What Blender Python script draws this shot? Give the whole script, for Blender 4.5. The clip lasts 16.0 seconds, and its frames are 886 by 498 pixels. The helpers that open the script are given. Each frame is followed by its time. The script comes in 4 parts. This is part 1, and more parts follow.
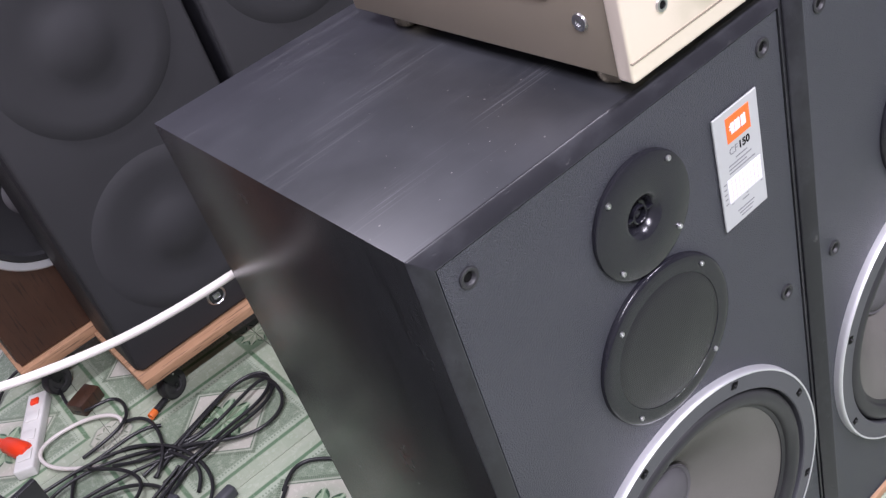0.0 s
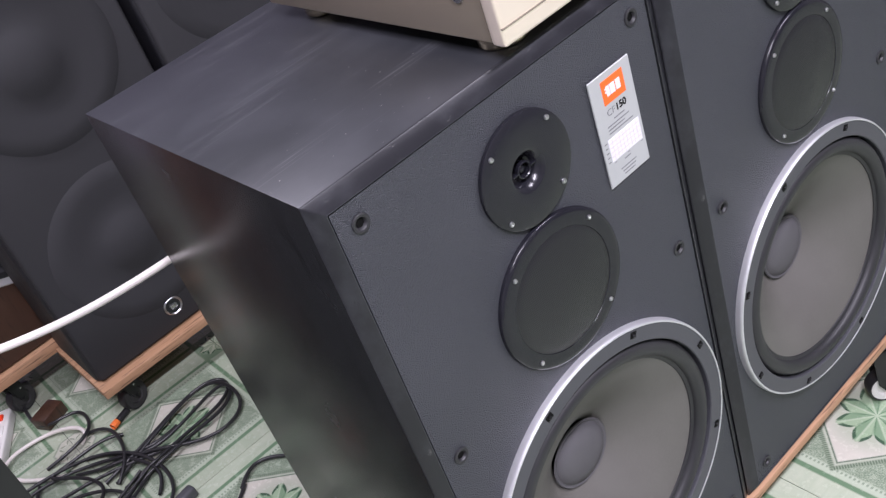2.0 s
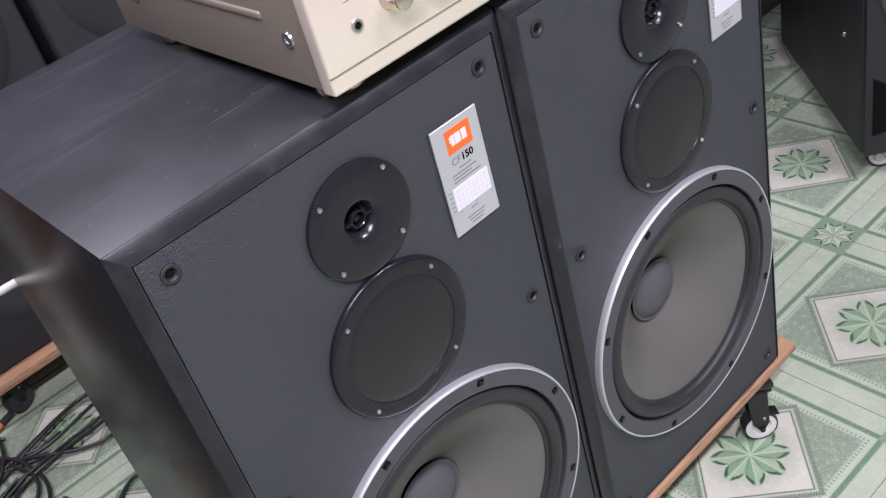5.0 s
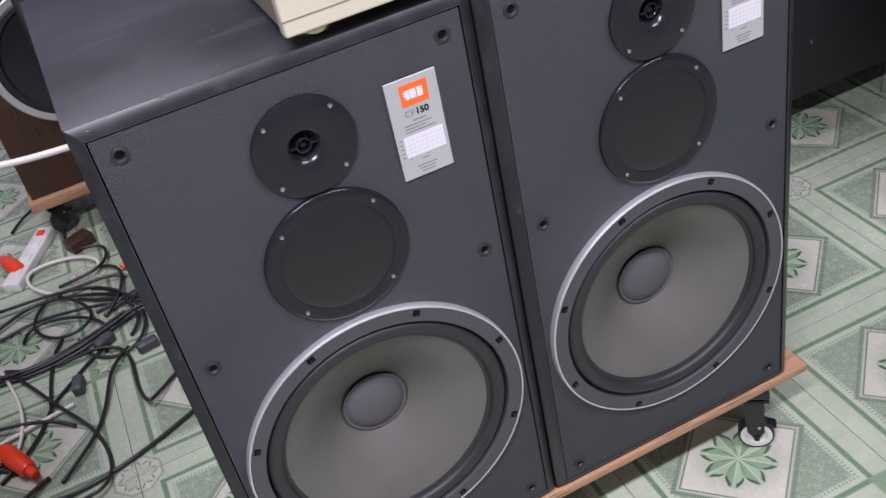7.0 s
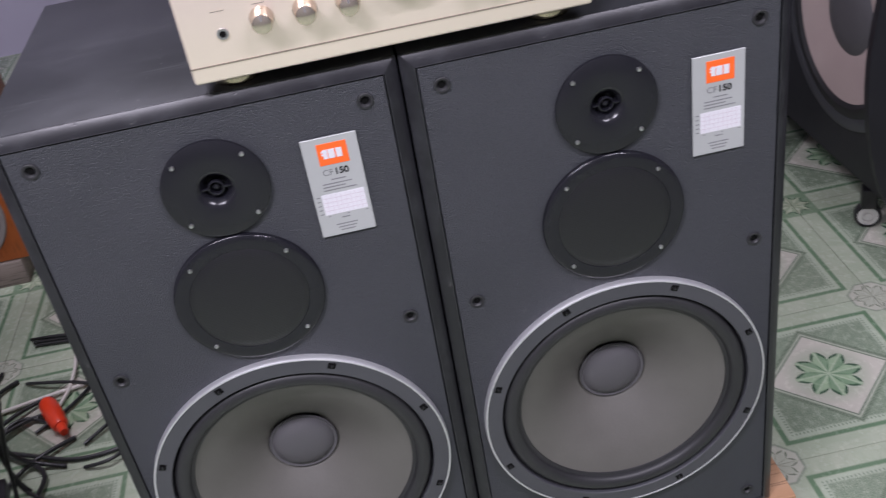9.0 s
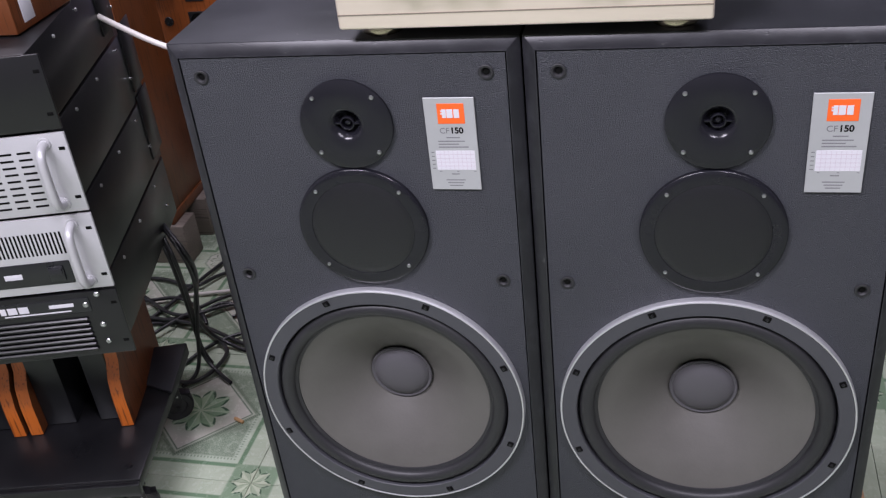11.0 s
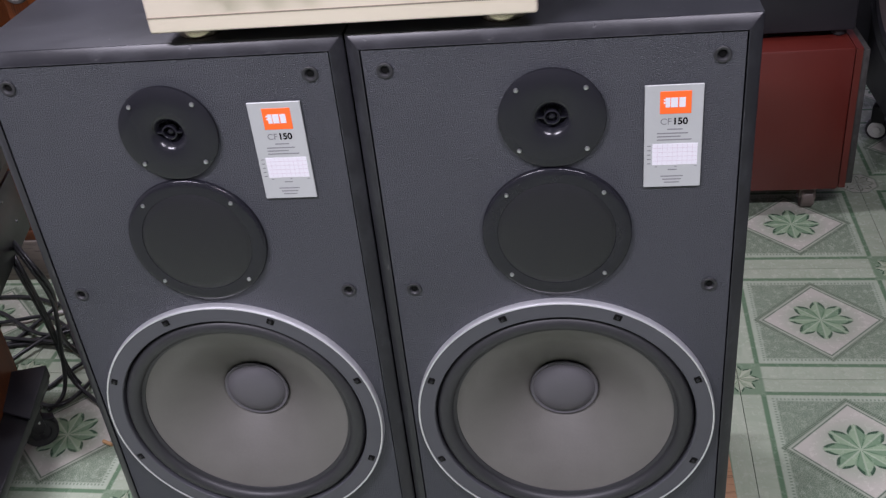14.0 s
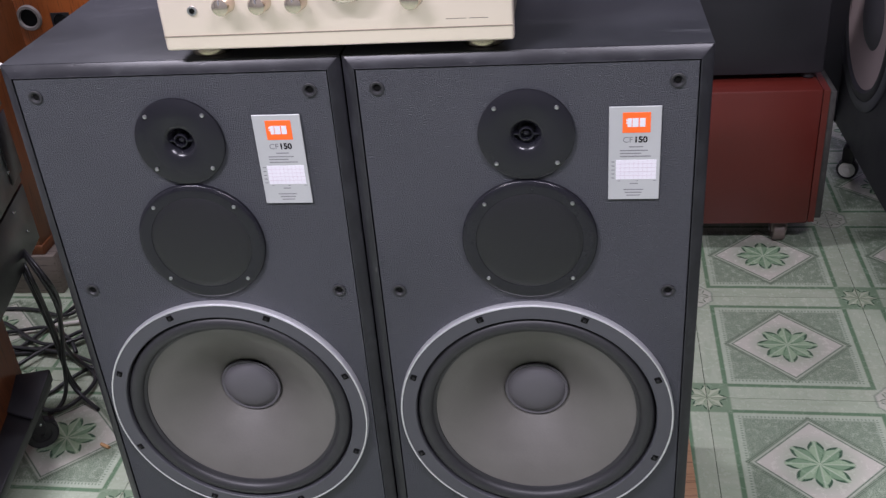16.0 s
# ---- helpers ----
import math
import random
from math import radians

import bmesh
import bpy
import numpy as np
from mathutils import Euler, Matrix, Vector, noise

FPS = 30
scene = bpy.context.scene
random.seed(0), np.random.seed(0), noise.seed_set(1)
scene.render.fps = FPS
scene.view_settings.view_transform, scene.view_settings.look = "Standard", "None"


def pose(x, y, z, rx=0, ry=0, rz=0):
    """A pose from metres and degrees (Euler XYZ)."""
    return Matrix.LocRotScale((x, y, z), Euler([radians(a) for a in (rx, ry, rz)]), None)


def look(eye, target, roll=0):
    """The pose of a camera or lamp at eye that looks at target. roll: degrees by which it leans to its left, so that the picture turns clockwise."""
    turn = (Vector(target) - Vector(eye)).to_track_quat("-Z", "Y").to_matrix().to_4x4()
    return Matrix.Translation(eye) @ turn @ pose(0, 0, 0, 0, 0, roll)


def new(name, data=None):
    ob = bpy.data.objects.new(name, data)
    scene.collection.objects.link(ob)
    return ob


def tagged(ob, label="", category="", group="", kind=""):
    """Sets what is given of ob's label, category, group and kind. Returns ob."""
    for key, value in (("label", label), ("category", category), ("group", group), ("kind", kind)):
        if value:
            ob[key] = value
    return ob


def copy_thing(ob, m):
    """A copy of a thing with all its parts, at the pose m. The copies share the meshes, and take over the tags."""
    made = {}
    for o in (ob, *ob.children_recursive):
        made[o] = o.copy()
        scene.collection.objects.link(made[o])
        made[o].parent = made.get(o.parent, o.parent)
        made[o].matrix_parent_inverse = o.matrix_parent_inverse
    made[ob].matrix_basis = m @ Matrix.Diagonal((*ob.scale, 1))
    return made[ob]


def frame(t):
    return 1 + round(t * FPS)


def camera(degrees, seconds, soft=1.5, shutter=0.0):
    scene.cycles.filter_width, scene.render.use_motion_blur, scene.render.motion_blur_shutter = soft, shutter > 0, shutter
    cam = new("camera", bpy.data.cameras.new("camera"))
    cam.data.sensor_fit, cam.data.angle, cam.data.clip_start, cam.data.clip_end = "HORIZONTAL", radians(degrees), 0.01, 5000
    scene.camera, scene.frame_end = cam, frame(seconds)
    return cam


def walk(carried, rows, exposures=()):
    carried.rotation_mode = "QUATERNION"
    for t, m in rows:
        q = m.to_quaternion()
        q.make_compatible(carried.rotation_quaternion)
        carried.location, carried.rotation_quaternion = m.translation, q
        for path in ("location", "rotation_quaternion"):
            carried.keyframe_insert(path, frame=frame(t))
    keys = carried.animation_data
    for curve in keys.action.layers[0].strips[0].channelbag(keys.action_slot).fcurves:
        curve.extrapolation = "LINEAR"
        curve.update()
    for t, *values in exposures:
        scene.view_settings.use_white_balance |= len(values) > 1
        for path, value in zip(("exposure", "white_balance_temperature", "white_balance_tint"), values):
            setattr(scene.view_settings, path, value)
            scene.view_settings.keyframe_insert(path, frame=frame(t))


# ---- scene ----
cam = camera(47.8, 16.0, 1.3, 0.3)
PATH = [
    (0, (-0.707, -0.524, 1.437), (0.068, 0.907, 0.274), -19.8),
    (0.5, (-0.726, -0.552, 1.427), (0.056, 0.879, 0.269), -19.4),
    (1, (-0.733, -0.596, 1.427), (0.068, 0.837, 0.286), -20.2),
    (1.5, (-0.729, -0.637, 1.417), (0.091, 0.795, 0.288), -21.0),
    (2, (-0.729, -0.651, 1.41), (0.113, 0.773, 0.285), -20.9),
    (2.5, (-0.717, -0.662, 1.402), (0.163, 0.735, 0.273), -20.5),
    (3, (-0.709, -0.67, 1.398), (0.203, 0.699, 0.26), -20.0),
    (3.5, (-0.705, -0.682, 1.401), (0.234, 0.664, 0.258), -19.5),
    (4, (-0.69, -0.689, 1.407), (0.275, 0.635, 0.261), -18.8),
    (4.2, (-0.677, -0.689, 1.409), (0.292, 0.631, 0.261), -18.6),
    (6.3, (-0.493, -0.801, 1.435), (0.105, 0.689, 0.243), -14.2),
    (6.5, (-0.474, -0.846, 1.444), (0.063, 0.675, 0.262), -15.0),
    (7, (-0.403, -0.959, 1.432), (0.087, 0.583, 0.257), -12.9),
    (7.5, (-0.376, -1.012, 1.436), (0.096, 0.54, 0.266), -10.5),
    (8, (-0.287, -1.002, 1.432), (0.112, 0.581, 0.277), -11.0),
    (8.5, (-0.131, -0.987, 1.425), (0.182, 0.637, 0.301), -9.9),
    (9, (-0.064, -1.008, 1.427), (0.061, 0.658, 0.327), -10.2),
    (9.5, (0.0, -1.072, 1.424), (-0.16, 0.615, 0.361), -9.9),
    (9.7, (0.045, -1.107, 1.428), (-0.202, 0.575, 0.374), -9.7),
    (11.8, (0.199, -1.061, 1.421), (-0.255, 0.574, 0.361), -6.8),
    (12, (0.214, -1.048, 1.418), (-0.238, 0.588, 0.359), -7.0),
    (12.5, (0.252, -1.017, 1.416), (-0.112, 0.634, 0.348), -6.7),
    (13, (0.265, -1.003, 1.418), (-0.036, 0.659, 0.346), -6.9),
    (13.5, (0.264, -1.008, 1.407), (-0.023, 0.653, 0.331), -7.1),
    (14, (0.257, -1.025, 1.402), (-0.021, 0.634, 0.32), -6.5),
    (14.5, (0.221, -1.072, 1.396), (-0.066, 0.582, 0.31), -5.6),
    (15, (0.199, -1.104, 1.388), (-0.084, 0.551, 0.302), -5.5),
    (15.5, (0.232, -1.107, 1.414), (-0.028, 0.597, 0.399), -5.5),
    (16, (0.286, -1.15, 1.422), (0.023, 0.555, 0.411), -4.8),
]
walk(cam, [(t, look(eye, target, roll)) for t, eye, target, roll in PATH],
     [(0.0, 0.22), (2.0, 0.12), (4.2, 0.0), (6.3, -0.15), (8.0, -0.25), (9.5, -0.34), (12.0, -0.33), (14.0, -0.25), (16.0, -0.22)])

# ---- light ----
world = bpy.data.worlds.new("room_air")
scene.world = world
world.use_nodes = True
world.node_tree.nodes["Background"].inputs[0].default_value = (0.95, 0.92, 1.0, 1)
world.node_tree.nodes["Background"].inputs[1].default_value = 0.03


def tube_lamp(x, y, z, sx, sy, watts, colour=(0.945, 0.89, 1.06)):
    data = bpy.data.lights.new("ceiling_lamp", "AREA")
    data.shape, data.size, data.size_y, data.energy, data.color = "RECTANGLE", sx, sy, watts, colour
    ob = new("ceiling_lamp", data)
    ob.matrix_basis = pose(x, y, z)
    return ob


tube_lamp(-1.0, -1.35, 2.93, 1.2, 0.14, 128)
tube_lamp(1.1, -1.35, 2.93, 1.2, 0.14, 82)
tube_lamp(-0.95, 0.95, 2.93, 1.2, 0.14, 46)


# ---- materials ----
class Net:
    """A small helper to wire up shader nodes."""

    def __init__(self, name):
        self.m = bpy.data.materials.new(name)
        self.m.use_nodes = True
        self.t = self.m.node_tree
        self.bsdf = self.t.nodes["Principled BSDF"]

    def node(self, kind, **props):
        n = self.t.nodes.new(kind)
        for k, v in props.items():
            if k == "operation":
                n.operation = v
            elif k == "blend_type":
                n.blend_type = v
            elif k == "data_type":
                n.data_type = v
        return n

    def put(self, value, socket):
        if isinstance(value, bpy.types.NodeSocket):
            self.t.links.new(value, socket)
        else:
            socket.default_value = value

    def math(self, op, a, b=0.0, c=0.0):
        n = self.node("ShaderNodeMath", operation=op)
        self.put(a, n.inputs[0]), self.put(b, n.inputs[1]), self.put(c, n.inputs[2])
        return n.outputs[0]

    def mix(self, f, a, b):
        n = self.node("ShaderNodeMix", data_type="RGBA")
        a = (*a, 1) if isinstance(a, tuple) and len(a) == 3 else a
        b = (*b, 1) if isinstance(b, tuple) and len(b) == 3 else b
        self.put(f, n.inputs[0]), self.put(a, n.inputs[6]), self.put(b, n.inputs[7])
        return n.outputs[2]

    def coords(self, stretch=(1, 1, 1), kind="Object"):
        c, m = self.node("ShaderNodeTexCoord"), self.node("ShaderNodeMapping")
        self.t.links.new(c.outputs[kind], m.inputs[0])
        m.inputs[3].default_value = stretch
        return m.outputs[0]

    def noise(self, at, scale, detail=3.0, rough=0.55):
        n = self.node("ShaderNodeTexNoise")
        self.t.links.new(at, n.inputs["Vector"])
        n.inputs["Scale"].default_value, n.inputs["Detail"].default_value, n.inputs["Roughness"].default_value = scale, detail, rough
        return n.outputs[0]

    def ramp(self, v, lo, hi):
        n = self.node("ShaderNodeMapRange")
        self.put(v, n.inputs[0])
        n.inputs[1].default_value, n.inputs[2].default_value = lo, hi
        return n.outputs[0]

    def span(self, v, lo, hi):
        n = self.node("ShaderNodeMapRange")
        self.put(v, n.inputs[0])
        n.inputs[1].default_value, n.inputs[2].default_value, n.inputs[3].default_value, n.inputs[4].default_value = 0.3, 0.7, lo, hi
        return n.outputs[0]

    def bump(self, h, strength, distance):
        n = self.node("ShaderNodeBump")
        self.put(h, n.inputs["Height"])
        n.inputs["Strength"].default_value, n.inputs["Distance"].default_value = strength, distance
        self.t.links.new(n.outputs[0], self.bsdf.inputs["Normal"])

    def done(self, colour, rough, metal=0.0):
        colour = (*colour, 1) if isinstance(colour, tuple) and len(colour) == 3 else colour
        self.put(colour, self.bsdf.inputs["Base Color"])
        self.put(rough, self.bsdf.inputs["Roughness"])
        self.bsdf.inputs["Metallic"].default_value = metal
        return self.m


def surface(name, a, b, rough=(0.4, 0.55), metal=0.0, scale=6.0, grain=150.0, bump=0.1, dist=0.001, stretch=(1, 1, 1)):
    """Two colours in slow patches and fine grain, with a fine relief."""
    n = Net(name)
    at = n.coords(stretch)
    slow, fine = n.noise(at, scale, 4), n.noise(at, grain, 2)
    f = n.math("ADD", n.math("MULTIPLY", n.ramp(slow, 0.3, 0.7), 0.7), n.math("MULTIPLY", fine, 0.3))
    if bump:
        n.bump(fine, bump, dist)
    return n.done(n.mix(f, a, b), n.span(slow, *rough), metal)


def veneer(name, a, b, along, rough=(0.28, 0.42), pores=0.32):
    """Open-pored stained wood, its grain along one axis."""
    n = Net(name)
    st = [7.0, 7.0, 7.0]
    st[along] = 0.55
    fine = [160.0, 160.0, 160.0]
    fine[along] = 9.0
    wide = n.noise(n.coords(tuple(st)), 3.0, 4, 0.6)
    pore = n.noise(n.coords(tuple(fine)), 1.6, 2, 0.5)
    wear = n.noise(n.coords(), 9.0, 5, 0.65)
    cut = n.ramp(pore, 0.56, 0.68)
    f = n.math("ADD", n.math("MULTIPLY", n.ramp(wide, 0.35, 0.7), 0.4), n.math("MULTIPLY", n.ramp(wear, 0.5, 0.8), 0.5))
    n.bump(n.math("ADD", n.math("MULTIPLY", cut, -1.0), n.math("MULTIPLY", wide, 0.25)), pores, 0.0005)
    return n.done(n.mix(n.math("MULTIPLY", cut, 0.6), n.mix(f, a, b), (0.004, 0.004, 0.004)), n.span(wear, *rough))


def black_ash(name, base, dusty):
    """Black lacquered ash lying flat: fine pores in bands, their glint painted pale, sparse dust, a satin shine."""
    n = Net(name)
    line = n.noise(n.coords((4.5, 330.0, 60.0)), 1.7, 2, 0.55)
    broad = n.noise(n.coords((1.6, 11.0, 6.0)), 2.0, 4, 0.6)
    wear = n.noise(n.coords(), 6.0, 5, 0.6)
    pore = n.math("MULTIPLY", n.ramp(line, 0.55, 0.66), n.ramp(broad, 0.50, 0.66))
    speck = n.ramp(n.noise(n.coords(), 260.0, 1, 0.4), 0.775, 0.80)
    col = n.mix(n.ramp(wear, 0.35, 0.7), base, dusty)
    # Pores catching light: the glint is mixed in as a pale colour.
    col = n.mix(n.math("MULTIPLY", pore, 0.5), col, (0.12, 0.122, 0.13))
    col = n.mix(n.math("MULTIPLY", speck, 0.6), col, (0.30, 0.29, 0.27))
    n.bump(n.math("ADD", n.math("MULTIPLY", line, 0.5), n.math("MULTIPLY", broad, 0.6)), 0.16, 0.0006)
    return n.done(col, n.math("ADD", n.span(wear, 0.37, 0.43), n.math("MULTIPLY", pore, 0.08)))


def worn_edge(name):
    """Black lacquered edge strip with pale rubbed spots and small chips."""
    n = Net(name)
    at = n.coords()
    rub = n.noise(n.coords((0.5, 1.0, 0.5)), 26.0, 5, 0.7)
    chip = n.ramp(n.noise(n.coords((0.35, 1.0, 0.35)), 150.0, 3, 0.6), 0.66, 0.74)
    slow = n.noise(at, 7.0, 4)
    col = n.mix(n.ramp(rub, 0.5, 0.8), (0.012, 0.012, 0.015), (0.032, 0.033, 0.038))
    col = n.mix(n.math("MULTIPLY", chip, n.ramp(slow, 0.5, 0.7)), col, (0.14, 0.135, 0.13))
    n.bump(n.math("ADD", rub, n.math("MULTIPLY", chip, -1.0)), 0.20, 0.0010)
    return n.done(col, n.span(rub, 0.30, 0.36))


def pebble(name, a, b):
    """Leather-grained vinyl of a loudspeaker baffle."""
    n = Net(name)
    at = n.coords()
    v = n.node("ShaderNodeTexVoronoi")
    n.t.links.new(at, v.inputs["Vector"])
    v.inputs["Scale"].default_value = 720
    slow, fine = n.noise(at, 5.0, 4), n.noise(at, 760.0, 2)
    h = n.math("ADD", n.math("MULTIPLY", v.outputs[0], -1.0), n.math("MULTIPLY", fine, 0.9))
    n.bump(h, 0.90, 0.0013)
    pit = n.math("MULTIPLY", n.ramp(v.outputs[0], 0.45, 0.75), 0.35)
    return n.done(n.mix(pit, n.mix(n.ramp(slow, 0.3, 0.7), a, b), (0.010, 0.010, 0.012)), n.span(slow, 0.40, 0.52))


def wire_mesh(name, colour, turns):
    """Fine woven metal mesh: two crossing sets of wires with dark holes."""
    n = Net(name)
    sep = n.node("ShaderNodeSeparateXYZ")
    n.t.links.new(n.coords(), sep.inputs[0])
    a = n.math("SINE", n.math("MULTIPLY", sep.outputs[0], turns))
    b = n.math("SINE", n.math("MULTIPLY", sep.outputs[2], turns))
    wire = n.math("MAXIMUM", a, b)
    slow = n.noise(n.coords(), 14.0, 3)
    n.bump(wire, 0.22, 0.0005)
    return n.done(n.mix(n.ramp(wire, 0.1, 0.7), (0.002, 0.002, 0.003), colour), n.span(slow, 0.30, 0.44))


def tile_glaze():
    """Pale green patterned floor tile: a white lozenge with a rosette, a square border and corner motifs."""
    n = Net("tile_glaze")
    c = n.node("ShaderNodeTexCoord")
    sep = n.node("ShaderNodeSeparateXYZ")
    n.t.links.new(c.outputs["Object"], sep.inputs[0])
    u, v = n.math("MULTIPLY", sep.outputs[0], 2.5), n.math("MULTIPLY", sep.outputs[1], 2.5)
    a, b = n.math("ABSOLUTE", u), n.math("ABSOLUTE", v)
    m, d = n.math("MAXIMUM", a, b), n.math("ADD", a, b)
    info = n.node("ShaderNodeObjectInfo")
    shift = n.node("ShaderNodeVectorMath", operation="ADD")
    n.t.links.new(c.outputs["Object"], shift.inputs[0])
    n.t.links.new(info.outputs["Location"], shift.inputs[1])
    at = shift.outputs[0]
    fine, mid, slow = n.noise(at, 420.0, 2), n.noise(at, 60.0, 4, 0.7), n.noise(at, 2.2, 4)

    def inside(x, edge, soft=0.006):
        return n.ramp(x, edge + soft, edge - soft)

    def ring(x, lo, hi, soft=0.004):
        return n.math("MULTIPLY", inside(x, hi, soft), n.ramp(x, lo - soft, lo + soft))

    def rosette(x, y, size):
        """Eight pointed petals, each folded along its rib, with dark strokes beside the tips."""
        r = n.math("SQRT", n.math("ADD", n.math("MULTIPLY", x, x), n.math("MULTIPLY", y, y)))
        turn = n.math("FRACT", n.math("ADD", n.math("MULTIPLY", n.math("ARCTAN2", y, x), 4 / math.pi), 16.5))
        side = n.math("MULTIPLY", n.math("SUBTRACT", turn, 0.5), 2.0)
        s = n.math("ABSOLUTE", side)
        edge = n.math("SUBTRACT", 1.0, n.math("MULTIPLY", n.math("POWER", s, 1.15), 0.36))
        q = n.math("DIVIDE", n.math("DIVIDE", r, size), edge)
        body = n.ramp(q, 1.02, 0.97)
        stroke = n.math("MULTIPLY", n.math("MULTIPLY", n.ramp(q, 0.86, 0.91), n.ramp(q, 1.06, 1.01)), n.math("MULTIPLY", n.ramp(s, 0.14, 0.24), n.ramp(s, 0.92, 0.80)))
        rib = n.math("MULTIPLY", n.ramp(n.math("MULTIPLY", s, q), 0.10, 0.04), n.ramp(q, 0.99, 0.95))
        valley = n.math("MULTIPLY", n.ramp(s, 0.72, 0.98), n.ramp(q, 1.0, 0.5))
        fold = n.ramp(side, -0.15, 0.15)
        halo = n.ramp(n.math("DIVIDE", r, size), 1.35, 0.85)
        return body, stroke, rib, valley, fold, halo

    pale, white = (0.47, 0.55, 0.45), (0.62, 0.67, 0.60)
    deep = (0.055, 0.115, 0.075)
    streak_at = n.node("ShaderNodeMapping")
    n.t.links.new(at, streak_at.inputs[0])
    streak_at.inputs[3].default_value = (6, 1.5, 1)
    streak = n.noise(streak_at.outputs[0], 6.0, 5, 0.7)
    low = n.math("MINIMUM", a, b)
    dots = n.ramp(n.math("SINE", n.math("MULTIPLY", low, 330.0)), -0.2, 0.3)
    links = n.ramp(n.math("SINE", n.math("MULTIPLY", n.math("SUBTRACT", a, b), 400.0)), -0.3, 0.6)
    band = n.mix(n.ramp(streak, 0.4, 0.65), pale, (0.56, 0.62, 0.53))
    col = n.mix(ring(m, 0.376, 0.402), band, (0.165, 0.275, 0.18))
    col = n.mix(inside(m, 0.372), col, (0.52, 0.60, 0.51))
    col = n.mix(n.math("MULTIPLY", ring(m, 0.340, 0.352), dots), col, (0.27, 0.34, 0.28))
    grains = n.ramp(n.math("ADD", n.math("MULTIPLY", fine, 0.8), n.math("MULTIPLY", mid, 0.3)), 0.42, 0.66)
    col = n.mix(inside(m, 0.334), col, n.mix(grains, (0.17, 0.245, 0.18), (0.42, 0.49, 0.41)))
    col = n.mix(inside(d, 0.360), col, n.mix(links, (0.15, 0.205, 0.155), (0.29, 0.355, 0.285)))
    col = n.mix(inside(d, 0.330), col, (0.50, 0.55, 0.48))
    col = n.mix(ring(d, 0.303, 0.314, 0.003), col, (0.15, 0.20, 0.16))
    col = n.mix(inside(d, 0.302), col, n.mix(n.ramp(mid, 0.35, 0.7), (0.64, 0.62, 0.59), (0.70, 0.68, 0.65)))
    body, stroke, rib, valley, fold, halo = rosette(u, v, 0.172)
    petal = n.mix(valley, n.mix(fold, (0.24, 0.37, 0.25), (0.37, 0.50, 0.36)), (0.12, 0.23, 0.14))
    col = n.mix(n.math("MULTIPLY", halo, 0.45), col, (0.30, 0.42, 0.30))
    col = n.mix(body, col, n.mix(n.math("MULTIPLY", rib, 0.7), petal, (0.52, 0.62, 0.50)))
    col = n.mix(stroke, col, deep)
    cx, cy = n.math("SUBTRACT", 0.5, a), n.math("SUBTRACT", 0.5, b)
    cm = n.math("MAXIMUM", cx, cy)
    kind = n.math("GREATER_THAN", n.math("MULTIPLY", u, v), 0.0)
    body, stroke, rib, valley, fold, halo = rosette(cx, cy, 0.108)
    sq = n.mix(body, n.mix(fine, (0.20, 0.30, 0.21), (0.28, 0.39, 0.28)), n.mix(valley, n.mix(fold, (0.40, 0.48, 0.37), (0.56, 0.62, 0.50)), (0.20, 0.29, 0.19)))
    sq = n.mix(stroke, sq, deep)
    col = n.mix(n.math("MULTIPLY", kind, inside(cm, 0.124)), col, sq)
    octa = n.math("MAXIMUM", cm, n.math("MULTIPLY", n.math("ADD", cx, cy), 0.72))
    other = n.math("SUBTRACT", 1.0, kind)
    oc = n.mix(body, (0.62, 0.63, 0.58), n.mix(valley, (0.56, 0.59, 0.53), (0.34, 0.38, 0.33)))
    oc = n.mix(n.math("MULTIPLY", stroke, 0.8), oc, (0.16, 0.20, 0.16))
    col = n.mix(n.math("MULTIPLY", other, inside(octa, 0.126)), col, (0.26, 0.32, 0.27))
    col = n.mix(n.math("MULTIPLY", other, inside(octa, 0.117)), col, oc)
    dirt = n.ramp(n.math("MULTIPLY", slow, n.math("ADD", 0.6, n.math("MULTIPLY", mid, 0.8))), 0.42, 0.75)
    col = n.mix(n.math("MULTIPLY", dirt, 0.25), col, (0.24, 0.25, 0.20))
    n.bump(n.math("ADD", mid, n.math("MULTIPLY", slow, 2.0)), 0.06, 0.001)
    warm = n.node("ShaderNodeMix", data_type="RGBA", blend_type="MULTIPLY")
    n.put(1.0, warm.inputs[0]), n.put(col, warm.inputs[6]), n.put((0.98, 0.97, 0.89, 1), warm.inputs[7])
    return n.done(n.mix(0.18, warm.outputs[2], (0.03, 0.04, 0.03)), n.span(mid, 0.18, 0.32))


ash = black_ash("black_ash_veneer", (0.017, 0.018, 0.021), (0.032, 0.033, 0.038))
# Same veneer toned darker for the sides: their shade is put into the colour.
ash_side_shaded = veneer("black_ash_veneer_upright_shaded", (0.012, 0.0125, 0.0135), (0.016, 0.017, 0.018), 2, (0.26, 0.275), 0.025)
ash_worn = worn_edge("worn_black_ash_edge")
baffle_vinyl = pebble("baffle_vinyl", (0.032, 0.0348, 0.0425), (0.042, 0.0450, 0.0540))
black_plastic = surface("black_plastic", (0.010, 0.011, 0.012), (0.017, 0.018, 0.020), (0.25, 0.38), bump=0.02)
gloss_black = surface("gloss_black_plate", (0.007, 0.007, 0.010), (0.011, 0.011, 0.015), (0.16, 0.23), bump=0.03, grain=600)
plate_black = surface("satin_black_plate", (0.008, 0.008, 0.011), (0.012, 0.012, 0.016), (0.19, 0.25), bump=0.04, grain=600)
deep_black = surface("deep_black", (0.003, 0.003, 0.003), (0.006, 0.006, 0.006), (0.5, 0.7), bump=0)
deep_black.node_tree.nodes["Principled BSDF"].inputs["Specular IOR Level"].default_value = 0.08
